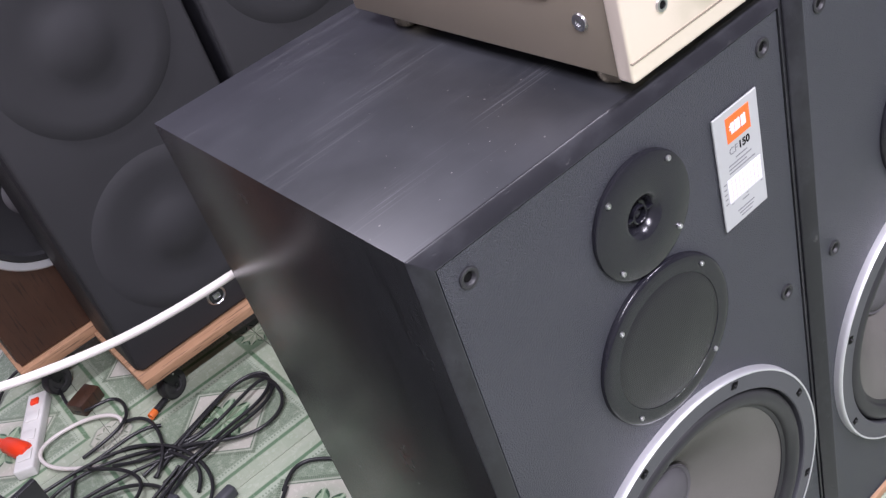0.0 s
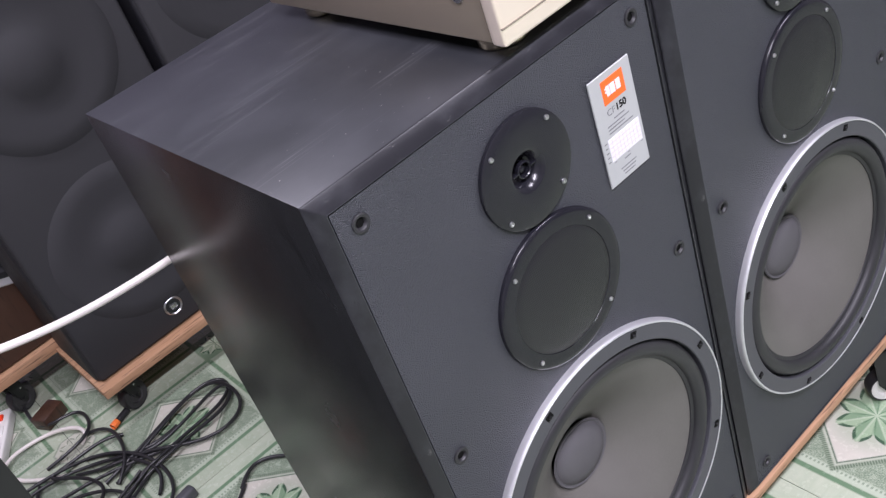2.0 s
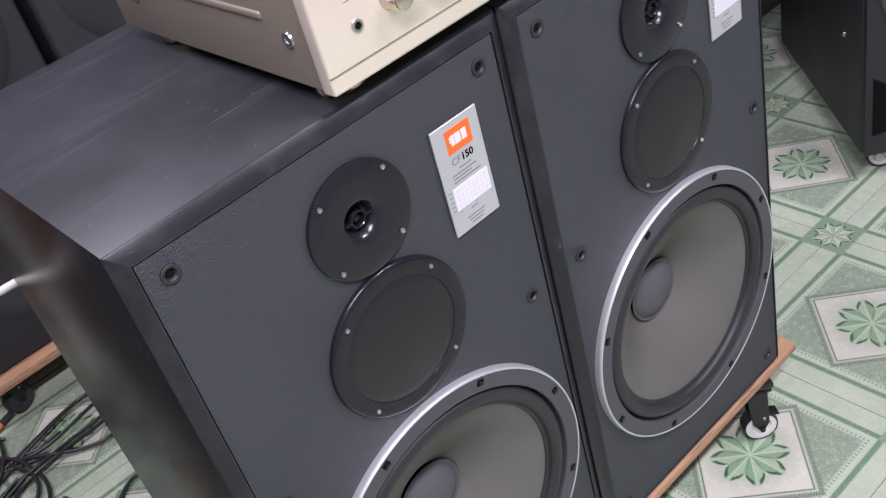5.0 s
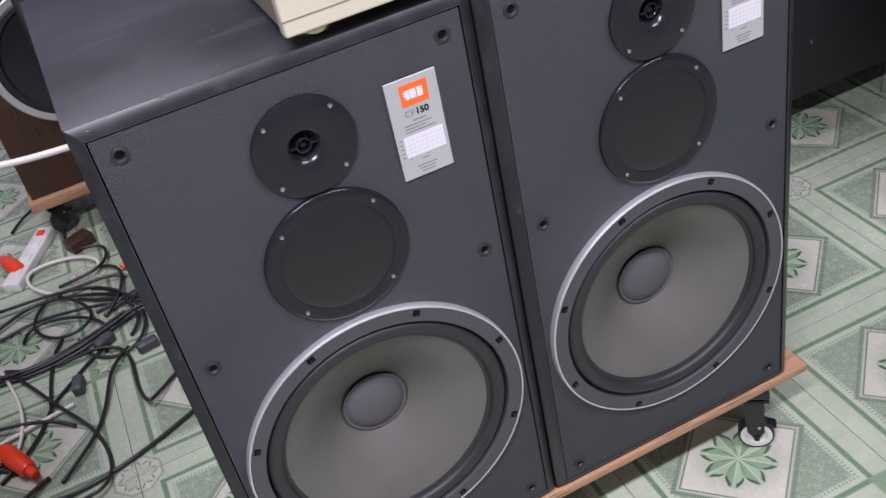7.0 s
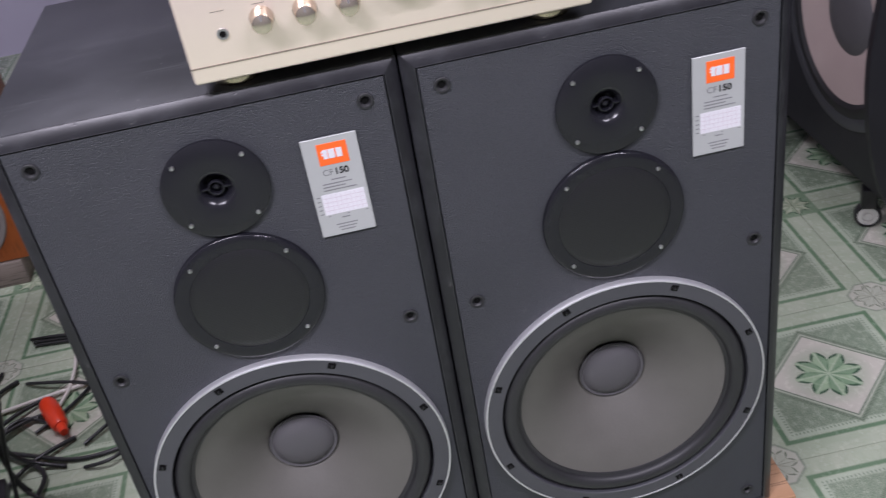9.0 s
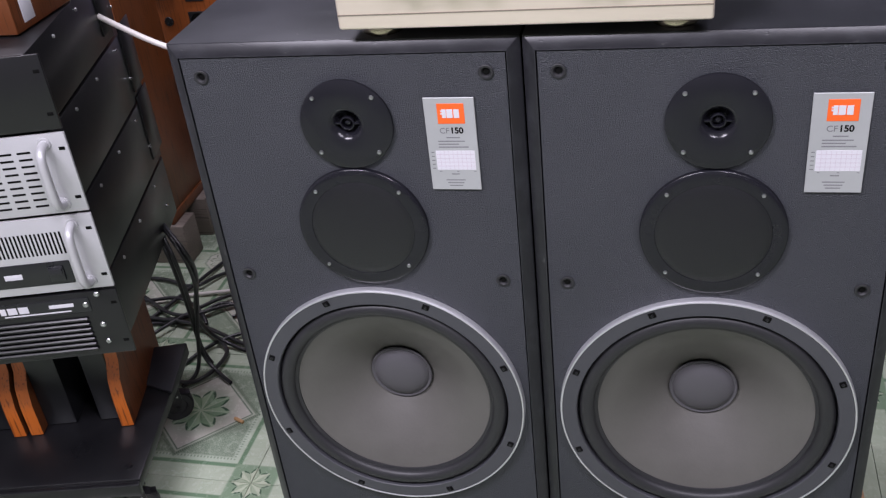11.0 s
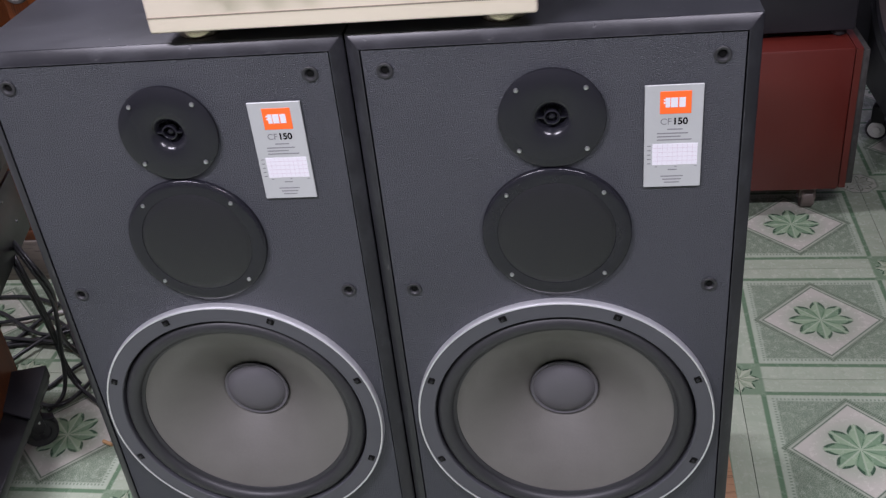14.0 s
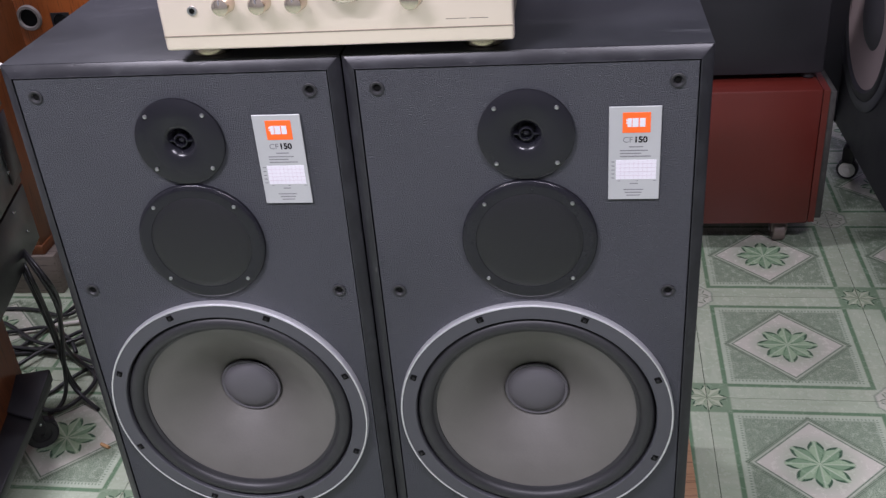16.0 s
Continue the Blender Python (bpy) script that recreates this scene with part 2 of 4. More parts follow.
for m in (plate_black, gloss_black, ash_worn):
    m.node_tree.nodes["Principled BSDF"].inputs["Specular IOR Level"].default_value = 0.36
mid_mesh = wire_mesh("midrange_mesh", (0.009, 0.009, 0.012), 2600.0)
silver = surface("silver_trim", (0.66, 0.66, 0.68), (0.76, 0.76, 0.78), (0.40, 0.50), 0.8, bump=0.05)
frame_grey = surface("woofer_frame_paint", (0.044, 0.045, 0.052), (0.058, 0.059, 0.067), (0.40, 0.52), bump=0.08, grain=500)
rubber = surface("surround_rubber", (0.012, 0.012, 0.014), (0.020, 0.020, 0.022), (0.42, 0.55), bump=0.05)
paper = surface("cone_pulp", (0.086, 0.082, 0.074), (0.113, 0.108, 0.098), (0.40, 0.50), scale=9, grain=260, bump=0.14)
cap_grey = surface("dust_cap_cloth", (0.070, 0.067, 0.073), (0.090, 0.087, 0.094), (0.5, 0.65), bump=0.1, grain=500)
chrome = surface("screw_steel", (0.45, 0.45, 0.46), (0.60, 0.60, 0.61), (0.22, 0.35), 1.0, bump=0)
plate_grey = surface("badge_aluminium", (0.40, 0.41, 0.41), (0.46, 0.47, 0.47), (0.38, 0.5), 0.25, bump=0.02, grain=300)
orange_ink = surface("orange_ink", (0.85, 0.12, 0.015), (0.90, 0.15, 0.025), (0.4, 0.5), bump=0)
white_ink = surface("white_ink", (0.62, 0.61, 0.65), (0.68, 0.67, 0.70), (0.4, 0.5), bump=0)
grey_ink = surface("grey_ink", (0.16, 0.16, 0.17), (0.22, 0.22, 0.23), (0.5, 0.6), bump=0)
pink_ink = surface("pink_ink", (0.50, 0.42, 0.48), (0.53, 0.45, 0.50), (0.5, 0.6), bump=0)
champagne = surface("champagne_aluminium", (0.85, 0.735, 0.625), (0.92, 0.805, 0.69), (0.26, 0.36), 0.60, scale=3, grain=900, bump=0.04, stretch=(0.04, 1, 1))
lid_bronze = surface("bronze_painted_steel", (0.235, 0.20, 0.155), (0.275, 0.236, 0.188), (0.34, 0.46), 0.35, scale=3, grain=700, bump=0.05)
knob_metal = surface("turned_champagne_metal", (0.62, 0.53, 0.44), (0.74, 0.65, 0.56), (0.13, 0.20), 1.0, bump=0.03)
gold = surface("gilt_foot", (0.46, 0.40, 0.30), (0.56, 0.49, 0.37), (0.16, 0.25), 1.0, bump=0)
plank_wood = veneer("raw_plank", (0.36, 0.20, 0.11), (0.50, 0.31, 0.19), 0, (0.5, 0.7), 0.5)
orange_wood = veneer("orange_stained_wood", (0.22, 0.058, 0.014), (0.30, 0.085, 0.022), 2, (0.30, 0.42), 0.08)
# Darkened orange wood; for the column its shade is put into the colour.
brown_shaded_orange = veneer("brown_shaded_orange_wood", (0.135, 0.040, 0.012), (0.18, 0.056, 0.017), 2, (0.34, 0.46), 0.06)
old_ring = surface("dull_grey_ring", (0.13, 0.12, 0.11), (0.20, 0.18, 0.17), (0.5, 0.6), bump=0.05)
brown_wood = veneer("dark_brown_wood", (0.045, 0.022, 0.014), (0.075, 0.036, 0.022), 2, (0.3, 0.45), 0.3)
red_wood = surface("red_lacquer_wood", (0.080, 0.011, 0.008), (0.105, 0.016, 0.011), (0.30, 0.42), scale=4, grain=120, bump=0.03, stretch=(1, 1, 0.2))
cloth = surface("grille_cloth", (0.019, 0.019, 0.021), (0.027, 0.027, 0.030), (0.75, 0.9), grain=700, bump=0.3)
black_paint = surface("textured_black_paint", (0.010, 0.010, 0.013), (0.018, 0.018, 0.022), (0.45, 0.6), grain=420, bump=0.35)
steel_black = surface("black_steel", (0.005, 0.005, 0.006), (0.009, 0.009, 0.010), (0.27, 0.40), bump=0.05)
face_silver = surface("silver_face_paint", (0.50, 0.50, 0.51), (0.58, 0.58, 0.59), (0.35, 0.48), 0.3, bump=0.05, grain=500)
cable_black = surface("cable_rubber", (0.013, 0.013, 0.015), (0.024, 0.024, 0.026), (0.30, 0.42), bump=0)
cable_white = surface("white_pvc", (0.62, 0.58, 0.54), (0.70, 0.66, 0.62), (0.35, 0.5), bump=0.02)
red_plastic = surface("red_plug_plastic", (0.75, 0.045, 0.012), (0.80, 0.06, 0.02), (0.3, 0.4), bump=0)
white_plastic = surface("white_plastic", (0.62, 0.61, 0.58), (0.72, 0.71, 0.68), (0.35, 0.5), bump=0.02)
wheel_grey = surface("caster_tread", (0.022, 0.022, 0.022), (0.034, 0.034, 0.034), (0.5, 0.6), bump=0)
cone_pink = surface("pale_cone_pulp", (0.36, 0.28, 0.27), (0.43, 0.35, 0.33), (0.55, 0.7), grain=260, bump=0.15)
plaster = surface("wall_paint", (0.30, 0.30, 0.30), (0.36, 0.36, 0.36), (0.6, 0.75), scale=1.5, bump=0.05)
# Bluish light on the wall, put in as a lavender base colour.
lavender = surface("lavender_wall_light_tint", (0.40, 0.37, 0.48), (0.46, 0.43, 0.55), (0.6, 0.75), scale=1.5, bump=0.05)
ceiling_white = surface("ceiling_paint", (0.68, 0.69, 0.68), (0.74, 0.75, 0.74), (0.7, 0.8), scale=1.5, bump=0.03)
grout = surface("tile_grout", (0.06, 0.07, 0.055), (0.10, 0.11, 0.09), (0.7, 0.8), bump=0.1)
glaze = tile_glaze()
grey_timber = veneer("weathered_timber", (0.16, 0.13, 0.11), (0.26, 0.22, 0.19), 0, (0.6, 0.8), 0.5)
bright_orange = veneer("bright_orange_wood", (0.42, 0.10, 0.012), (0.55, 0.15, 0.025), 2, (0.3, 0.42), 0.2)
face_worn = surface("worn_black_edge", (0.012, 0.012, 0.012), (0.06, 0.056, 0.052), (0.5, 0.7), scale=60, grain=300, bump=0.2)
brown_plastic = surface("brown_plastic", (0.11, 0.085, 0.075), (0.16, 0.125, 0.11), (0.4, 0.55), bump=0.02)
red_orange = surface("orange_plastic", (0.75, 0.16, 0.03), (0.80, 0.19, 0.04), (0.4, 0.5), bump=0)
plug_grey = surface("grey_connector_plastic", (0.05, 0.052, 0.06), (0.08, 0.082, 0.09), (0.4, 0.55), bump=0.02)
butt_tan = surface("tan_paper", (0.50, 0.28, 0.12), (0.60, 0.36, 0.18), (0.6, 0.7), bump=0)


# ---- mesh helpers ----
def part(name, bm, material, parent=None, label="", smooth=True):
    me = bpy.data.meshes.new(name)
    bmesh.ops.recalc_face_normals(bm, faces=bm.faces)
    bm.to_mesh(me)
    bm.free()
    me.materials.append(material)
    if smooth:
        me.polygons.foreach_set("use_smooth", [True] * len(me.polygons))
        me.set_sharp_from_angle(angle=radians(35))
    ob = new(name, me)
    if parent:
        ob.parent = parent
    return tagged(ob, label)


def thing(name, m, label, category, group="", kind=""):
    ob = new(name)
    ob.empty_display_size = 0.05
    ob.matrix_basis = m
    return tagged(ob, label, category, group, kind)


def box(x0, x1, y0, y1, z0, z1, bevel=0.003, segs=2, bm=None):
    own = bmesh.new()
    bmesh.ops.create_cube(own, size=1)
    for v in own.verts:
        v.co = Vector((x0 + (v.co.x + 0.5) * (x1 - x0), y0 + (v.co.y + 0.5) * (y1 - y0), z0 + (v.co.z + 0.5) * (z1 - z0)))
    if bevel:
        bmesh.ops.bevel(own, geom=list(own.edges), offset=bevel, segments=segs, affect="EDGES", profile=0.5)
    if bm is None:
        return own
    me = bpy.data.meshes.new("tmp")
    own.to_mesh(me)
    own.free()
    bm.from_mesh(me)
    bpy.data.meshes.remove(me)
    return bm


def lathe(profile, n=48, cx=0.0, cz=0.0, bm=None, axis="y", cy=0.0):
    """Turns rows of (radius, way along the axis) round an axis."""
    bm = bm or bmesh.new()
    rings = []
    for r, y in profile:
        ring = []
        for k in range(n if r > 1e-6 else 1):
            a = 2 * math.pi * k / n
            p, q = r * math.cos(a), r * math.sin(a)
            co = (cx + p, cy + y, cz + q) if axis == "y" else (cx + p, cy + q, cz + y) if axis == "z" else (cx + y, cy + p, cz + q)
            ring.append(bm.verts.new(co))
        rings.append(ring)
    for lo, hi in zip(rings, rings[1:]):
        for k in range(n):
            f = [lo[k % len(lo)], lo[(k + 1) % len(lo)], hi[(k + 1) % len(hi)], hi[k % len(hi)]]
            f = list(dict.fromkeys(f))
            if len(f) > 2:
                bm.faces.new(f)
    return bm


def sheet(outline, holes, y0, y1):
    """A board in the x-z plane with round holes, from y0 (front) to y1."""
    bm = bmesh.new()
    loops = [outline] + [[(cx + r * math.cos(2 * math.pi * k / 64), cz + r * math.sin(2 * math.pi * k / 64)) for k in range(64)] for cx, cz, r in holes]
    edges = []
    for loop in loops:
        vs = [bm.verts.new((x, y0, z)) for x, z in loop]
        edges += [bm.edges.new((vs[k], vs[(k + 1) % len(vs)])) for k in range(len(vs))]
    bmesh.ops.triangle_fill(bm, use_beauty=True, edges=edges, normal=(0, -1, 0))
    got = bmesh.ops.extrude_face_region(bm, geom=list(bm.faces))
    bmesh.ops.translate(bm, verts=[v for v in got["geom"] if isinstance(v, bmesh.types.BMVert)], vec=(0, y1 - y0, 0))
    return bm


def screw(parent, x, y, z, r=0.004, name="screw", material=None, axis="y"):
    prof = [(0.0, -0.0016), (r * 0.30, -0.0014), (r * 0.34, -0.0022), (r * 0.8, -0.0019), (r, -0.0008), (r, 0.0015)]
    return part(name, lathe(prof, 14, x, z, cy=y), material or chrome, parent)


def letters(text, size, x, y, z, material, parent, name="lettering", align="LEFT", bold=0.0):
    cu = bpy.data.curves.new(name, "FONT")
    cu.body, cu.size, cu.align_x, cu.extrude, cu.offset = text, size, align, 0.0001, bold
    tmp = bpy.data.objects.new("tmp", cu)
    scene.collection.objects.link(tmp)
    dg = bpy.context.evaluated_depsgraph_get()
    me = bpy.data.meshes.new_from_object(tmp.evaluated_get(dg))
    bpy.data.objects.remove(tmp)
    me.transform(Matrix.Translation((x, y, z)) @ Matrix.Rotation(radians(90), 4, "X"))
    me.materials.clear()
    me.materials.append(material)
    ob = new(name, me)
    ob.parent = parent
    return ob


def tube(name, pts, r, material, parent=None, res=6, cyclic=False):
    """A round cord through the given points."""
    cu = bpy.data.curves.new(name, "CURVE")
    cu.dimensions, cu.bevel_depth, cu.bevel_resolution, cu.resolution_u = "3D", r, 3, res
    sp = cu.splines.new("NURBS")
    sp.points.add(len(pts) - 1)
    for p, co in zip(sp.points, pts):
        p.co = (*co, 1)
    sp.order_u, sp.use_endpoint_u, sp.use_cyclic_u = 4, not cyclic, cyclic
    tmp = bpy.data.objects.new("tmp", cu)
    scene.collection.objects.link(tmp)
    me = bpy.data.meshes.new_from_object(tmp.evaluated_get(bpy.context.evaluated_depsgraph_get()))
    bpy.data.objects.remove(tmp)
    me.name = name
    me.materials.clear()
    me.materials.append(material)
    me.polygons.foreach_set("use_smooth", [True] * len(me.polygons))
    ob = new(name, me)
    if parent:
        ob.parent = parent
    return ob


# ---- room ----
X0, X1, Y0, Y1, HIGH = -2.6, 3.4, -3.2, 3.4, 3.0
# Out of view; lavender stands in for bluish light mirrored on the cabinet tops.
tagged(part("wall_north", box(X0 - 0.12, X1 + 0.12, Y1, Y1 + 0.12, 0, HIGH, 0), lavender), "unseen plain wall behind the loudspeakers, its bluish light put in as lavender", "wall", kind="structure")
tagged(part("wall_south", box(X0 - 0.12, X1 + 0.12, Y0 - 0.12, Y0, 0, HIGH, 0), plaster), "plain painted plaster wall", "wall", kind="structure")
tagged(part("wall_west", box(X0 - 0.12, X0, Y0, Y1, 0, HIGH, 0), plaster), "plain painted plaster wall", "wall", kind="structure")
tagged(part("wall_east", box(X1, X1 + 0.12, Y0, Y1, 0, HIGH, 0), plaster), "plain painted plaster wall", "wall", kind="structure")
tagged(part("ceiling", box(X0 - 0.12, X1 + 0.12, Y0 - 0.12, Y1 + 0.12, HIGH, HIGH + 0.1, 0), ceiling_white), "plain white painted ceiling", "ceiling", kind="structure")
floor = part("floor", box(X0 - 0.12, X1 + 0.12, Y0 - 0.12, Y1 + 0.12, -0.12, -0.004, 0), grout)
tagged(floor, "glazed green and white patterned floor tiles with rosettes", "floor", kind="structure")

# ---- the pair of loudspeakers ----
HW, BW, DEEP, TALL = 0.2248, 0.2088, 0.452, 0.850
BASE = 0.164


def cabinet_shell():
    """Veneered box, open at the front, with a bevelled front frame."""
    bm = bmesh.new()

    def loop(hw, z0, z1, y):
        return [bm.verts.new(p) for p in ((-hw, y, z0), (hw, y, z0), (hw, y, z1), (-hw, y, z1))]

    d = HW - BW
    loops = [loop(BW - 0.012, d + 0.012, TALL - d - 0.012, DEEP - 0.02), loop(BW, d, TALL - d, 0.02), loop(BW, d, TALL - d, 0.0), loop(HW, 0, TALL, 0.010), loop(HW, 0, TALL, DEEP)]
    for lo, hi in zip(loops, loops[1:]):
        for k in range(4):
            bm.faces.new((lo[k], lo[(k + 1) % 4], hi[(k + 1) % 4], hi[k]))
    bm.faces.new(loops[-1])
    bm.faces.new(loops[0])
    hard = [e for e in bm.edges if all(abs(abs(v.co.x) - HW) < 1e-4 or abs(abs(v.co.x) - BW) < 1e-4 and v.co.y < 0.001 for v in e.verts)]
    bmesh.ops.bevel(bm, geom=hard, offset=0.0012, segments=2, affect="EDGES", profile=0.5)
    return bm


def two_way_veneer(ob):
    """Grain across on top and bottom; upright on the sides, with their shade painted in."""
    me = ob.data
    me.materials.append(ash_side_shaded)
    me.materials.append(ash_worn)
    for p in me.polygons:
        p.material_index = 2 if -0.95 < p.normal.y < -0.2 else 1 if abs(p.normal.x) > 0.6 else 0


TW, MD, WF = (0.0, 0.742), (0.0, 0.590), (0.0, 0.291)


def loudspeaker(m):
    sp = thing("floor_loudspeaker", m, "black ash three-way floor loudspeaker without grille, on a wooden dolly", "loudspeaker", "pair of loudspeakers")
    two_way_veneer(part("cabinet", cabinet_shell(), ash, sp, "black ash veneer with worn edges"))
    d = HW - BW
    e = 0.0016
    rim = [(-BW + e, d + e), (BW - e, d + e), (BW - e, TALL - d - e), (-BW + e, TALL - d - e)]
    part("baffle", sheet(rim, [(*WF, 0.1815), (*TW, 0.024)] + [(x, z, 0.0078) for x in (-0.183, 0.183) for z in (0.0415, 0.509, 0.808)], 0.0022, 0.019), baffle_vinyl, sp, "black pebble-grained vinyl front", smooth=False)
    # woofer
    wf = part("woofer_frame", lathe([(0.1760, 0.030), (0.1760, -0.0062), (0.1772, -0.0075), (0.1962, -0.0075), (0.1972, -0.0062), (0.1972, 0.0012)], 96, *WF), frame_grey, sp, "dark grey cast frame")
    part("trim_ring", lathe([(0.1970, 0.0022), (0.1970, -0.0079), (0.1976, -0.0083), (0.1990, -0.0080), (0.1999, -0.0062), (0.2003, -0.0034), (0.2003, 0.0022)], 96, *WF), silver, wf, "bright silver ring")
    roll = [(0.1762, 0.008), (0.1736, 0.005)] + [(0.1628 + 0.0108 * math.cos(a), 0.002 - 0.0095 * math.sin(a)) for a in [math.pi * k / 12 for k in range(13)]] + [(0.1500, 0.0030), (0.1478, 0.0038), (0.1474, 0.0052)]
    part("surround", lathe(roll, 96, *WF), rubber, wf, "soft black rubber roll")
    part("cone", lathe([(0.1492, 0.0051), (0.1400, 0.0082), (0.1250, 0.0139), (0.1100, 0.0218), (0.0950, 0.0311), (0.0800, 0.0412), (0.0660, 0.0517), (0.0540, 0.0614), (0.0415, 0.0711)], 96, *WF), paper, wf, "grey-brown paper pulp cone")
    part("dust_cap", lathe([(0.0482, 0.0612), (0.0468, 0.0596), (0.0446, 0.0606), (0.0434, 0.0612), (0.0403, 0.0580), (0.0334, 0.0547), (0.0241, 0.0524), (0.0130, 0.0511), (0.0000, 0.0507)], 64, *WF), cap_grey, wf, "domed dark grey cap")
    for k in range(8):
        a = radians(22.5 + 45 * k)
        x, z = WF[0] + 0.189 * math.cos(a), WF[1] + 0.189 * math.sin(a)
        slot = box(-0.0046, 0.0052, -0.0080, -0.0060, -0.0056, 0.0056, 0.0016)
        bmesh.ops.rotate(slot, verts=slot.verts, cent=(0, 0, 0), matrix=Matrix.Rotation(-a, 3, "Y"))
        bmesh.ops.translate(slot, verts=slot.verts, vec=(x, 0, z))
        part("screw_slot", slot, deep_black, wf)
        screw(wf, x, -0.0081, z, 0.0022, material=steel_black)
    # midrange
    md = part("midrange_flange", lathe([(0.0705, 0.0022), (0.0705, -0.0038), (0.0709, -0.0044), (0.0800, -0.0046), (0.0850, -0.0044), (0.0880, -0.0034), (0.0893, -0.0018), (0.0896, 0.0022)], 80, *MD), gloss_black, sp, "glossy black flange")
    part("protective_mesh", lathe([(0.0708, -0.0036), (0.0700, -0.0041), (0.060, -0.0054), (0.045, -0.0070), (0.030, -0.0082), (0.015, -0.0089), (0.0, -0.0091)], 64, *MD), mid_mesh, md, "fine black metal mesh")
    for sx in (-1, 1):
        for sz in (-1, 1):
            screw(md, MD[0] + sx * 0.0567, -0.0046, MD[1] + sz * 0.0567, 0.0027)
    # tweeter
    flare = [(0.0132, 0.0095), (0.0138, 0.0070), (0.0152, 0.0040), (0.0172, 0.0012), (0.0194, -0.0014), (0.0216, -0.0029), (0.0240, -0.0036)]
    tw = part("tweeter_plate", lathe(flare + [(0.0585, -0.0036), (0.0604, -0.0026), (0.0608, -0.0010), (0.0608, 0.0012)], 72, *TW), plate_black, sp, "flat black round plate with a flared throat")
    part("horn_throat", lathe([(0.0134, 0.0085), (0.0110, 0.0105), (0.0060, 0.0112), (0.0, 0.0114)], 40, *TW), gloss_black, tw)
    part("throat_ring", lathe([(0.0070, 0.0080), (0.0070, 0.0022), (0.0078, 0.0012), (0.0092, 0.0018), (0.0094, 0.0080)], 32, *TW), gloss_black, tw, "black plastic ring")
    part("phase_plug", lathe([(0.0, 0.0038), (0.0030, 0.0044), (0.0052, 0.0066), (0.0058, 0.0108)], 24, *TW), gloss_black, tw)
    for x0, x1 in ((-0.0160, -0.0090), (0.0090, 0.0160)):
        part("phase_bar", box(x0, x1, 0.0014, 0.0055, TW[1] - 0.0010, TW[1] + 0.0010, 0.0005), gloss_black, tw)
    for sx in (-1, 1):
        for sz in (-1, 1):
            screw(tw, TW[0] + sx * 0.0385, -0.0037, TW[1] + sz * 0.0375, 0.0029)
    # grille sockets
    for x in (-0.183, 0.183):
        for z in (0.0415, 0.509, 0.808):
            cup = part("grille_socket", lathe([(0.0096, 0.0024), (0.0094, 0.0006), (0.0084, 0.0000), (0.0062, 0.0004), (0.0048, 0.0020), (0.0040, 0.0090)], 28, x, z), rubber, sp)
            part("socket_bore", lathe([(0.0, 0.0030), (0.0040, 0.0030)], 20, x, z), deep_black, cup)
    # badge
    bx0, bx1, bz0, bz1 = 0.1020, 0.1655, 0.6495, 0.7765
    bd = part("badge", box(bx0, bx1, -0.0008, 0.0013, bz0, bz1, 0.0004, 1), plate_grey, sp, "grey metal badge with an orange square and a small graph")
    part("orange_square", box(bx0 + 0.0165, bx0 + 0.0505, -0.0012, -0.0007, bz1 - 0.0345, bz1 - 0.0075, 0.0002, 1), orange_ink, bd, "orange square with a white emblem")
    em = bmesh.new()
    for k, (p, q, r, s) in enumerate(((0.0225, 0.0275, 0.0150, 0.0265), (0.0282, 0.0358, 0.0150, 0.0265), (0.0372, 0.0440, 0.0150, 0.0265), (0.0205, 0.0275, 0.0165, 0.0185), (0.0205, 0.0275, 0.0200, 0.0220))):
        box(bx0 + p, bx0 + q, -0.0015 - k * 2e-5, -0.0011, bz1 - s, bz1 - r, 0, bm=em)
    part("white_emblem", em, white_ink, bd)
    letters("CF", 0.0108, bx0 + 0.0170, -0.0010, bz1 - 0.0475, grey_ink, bd)
    letters("150", 0.0112, bx0 + 0.0305, -0.0010, bz1 - 0.0475, deep_black, bd, bold=0.00035)
    for z, p, q in ((0.0535, 0.025, 0.042), (0.0585, 0.014, 0.048), (0.0625, 0.014, 0.040), (0.0665, 0.014, 0.052), (0.1045, 0.027, 0.037), (0.1130, 0.019, 0.044), (0.1170, 0.021, 0.042), (0.1210, 0.023, 0.040)):
        part("print_bar", box(bx0 + p, bx0 + q, -0.0010, -0.0007, bz1 - z - 0.0007, bz1 - z + 0.0007, 0), grey_ink, bd)
    for k in range(5):
        part("print_bar", box(bx0 + 0.0035, bx0 + 0.0075, -0.0010, -0.0007, bz1 - 0.0745 - 0.0056 * k, bz1 - 0.0733 - 0.0056 * k, 0), grey_ink, bd)
    for p in (0.012, 0.034, 0.056):
        part("print_bar", box(bx0 + p, bx0 + p + 0.003, -0.0010, -0.0007, bz1 - 0.1010, bz1 - 0.1002, 0), grey_ink, bd)
    part("graph_field", box(bx0 + 0.0092, bx0 + 0.0590, -0.0011, -0.0007, bz1 - 0.0985, bz1 - 0.0715, 0.0001, 1), white_ink, bd, "white graph with faint pink lines")
    for k in range(1, 5):
        part("graph_line", box(bx0 + 0.010, bx0 + 0.0582, -0.00125, -0.0010, bz1 - 0.0985 + 0.0054 * k, bz1 - 0.0981 + 0.0054 * k, 0), pink_ink, bd)
    for k in range(1, 9):
        part("graph_line", box(bx0 + 0.0092 + 0.0055 * k, bx0 + 0.0095 + 0.0055 * k, -0.00122, -0.0010, bz1 - 0.098, bz1 - 0.072, 0), pink_ink, bd)
    return sp


left_speaker = loudspeaker(pose(-0.2265, 0, BASE))
right_speaker = copy_thing(left_speaker, pose(0.2255, -0.001, BASE))


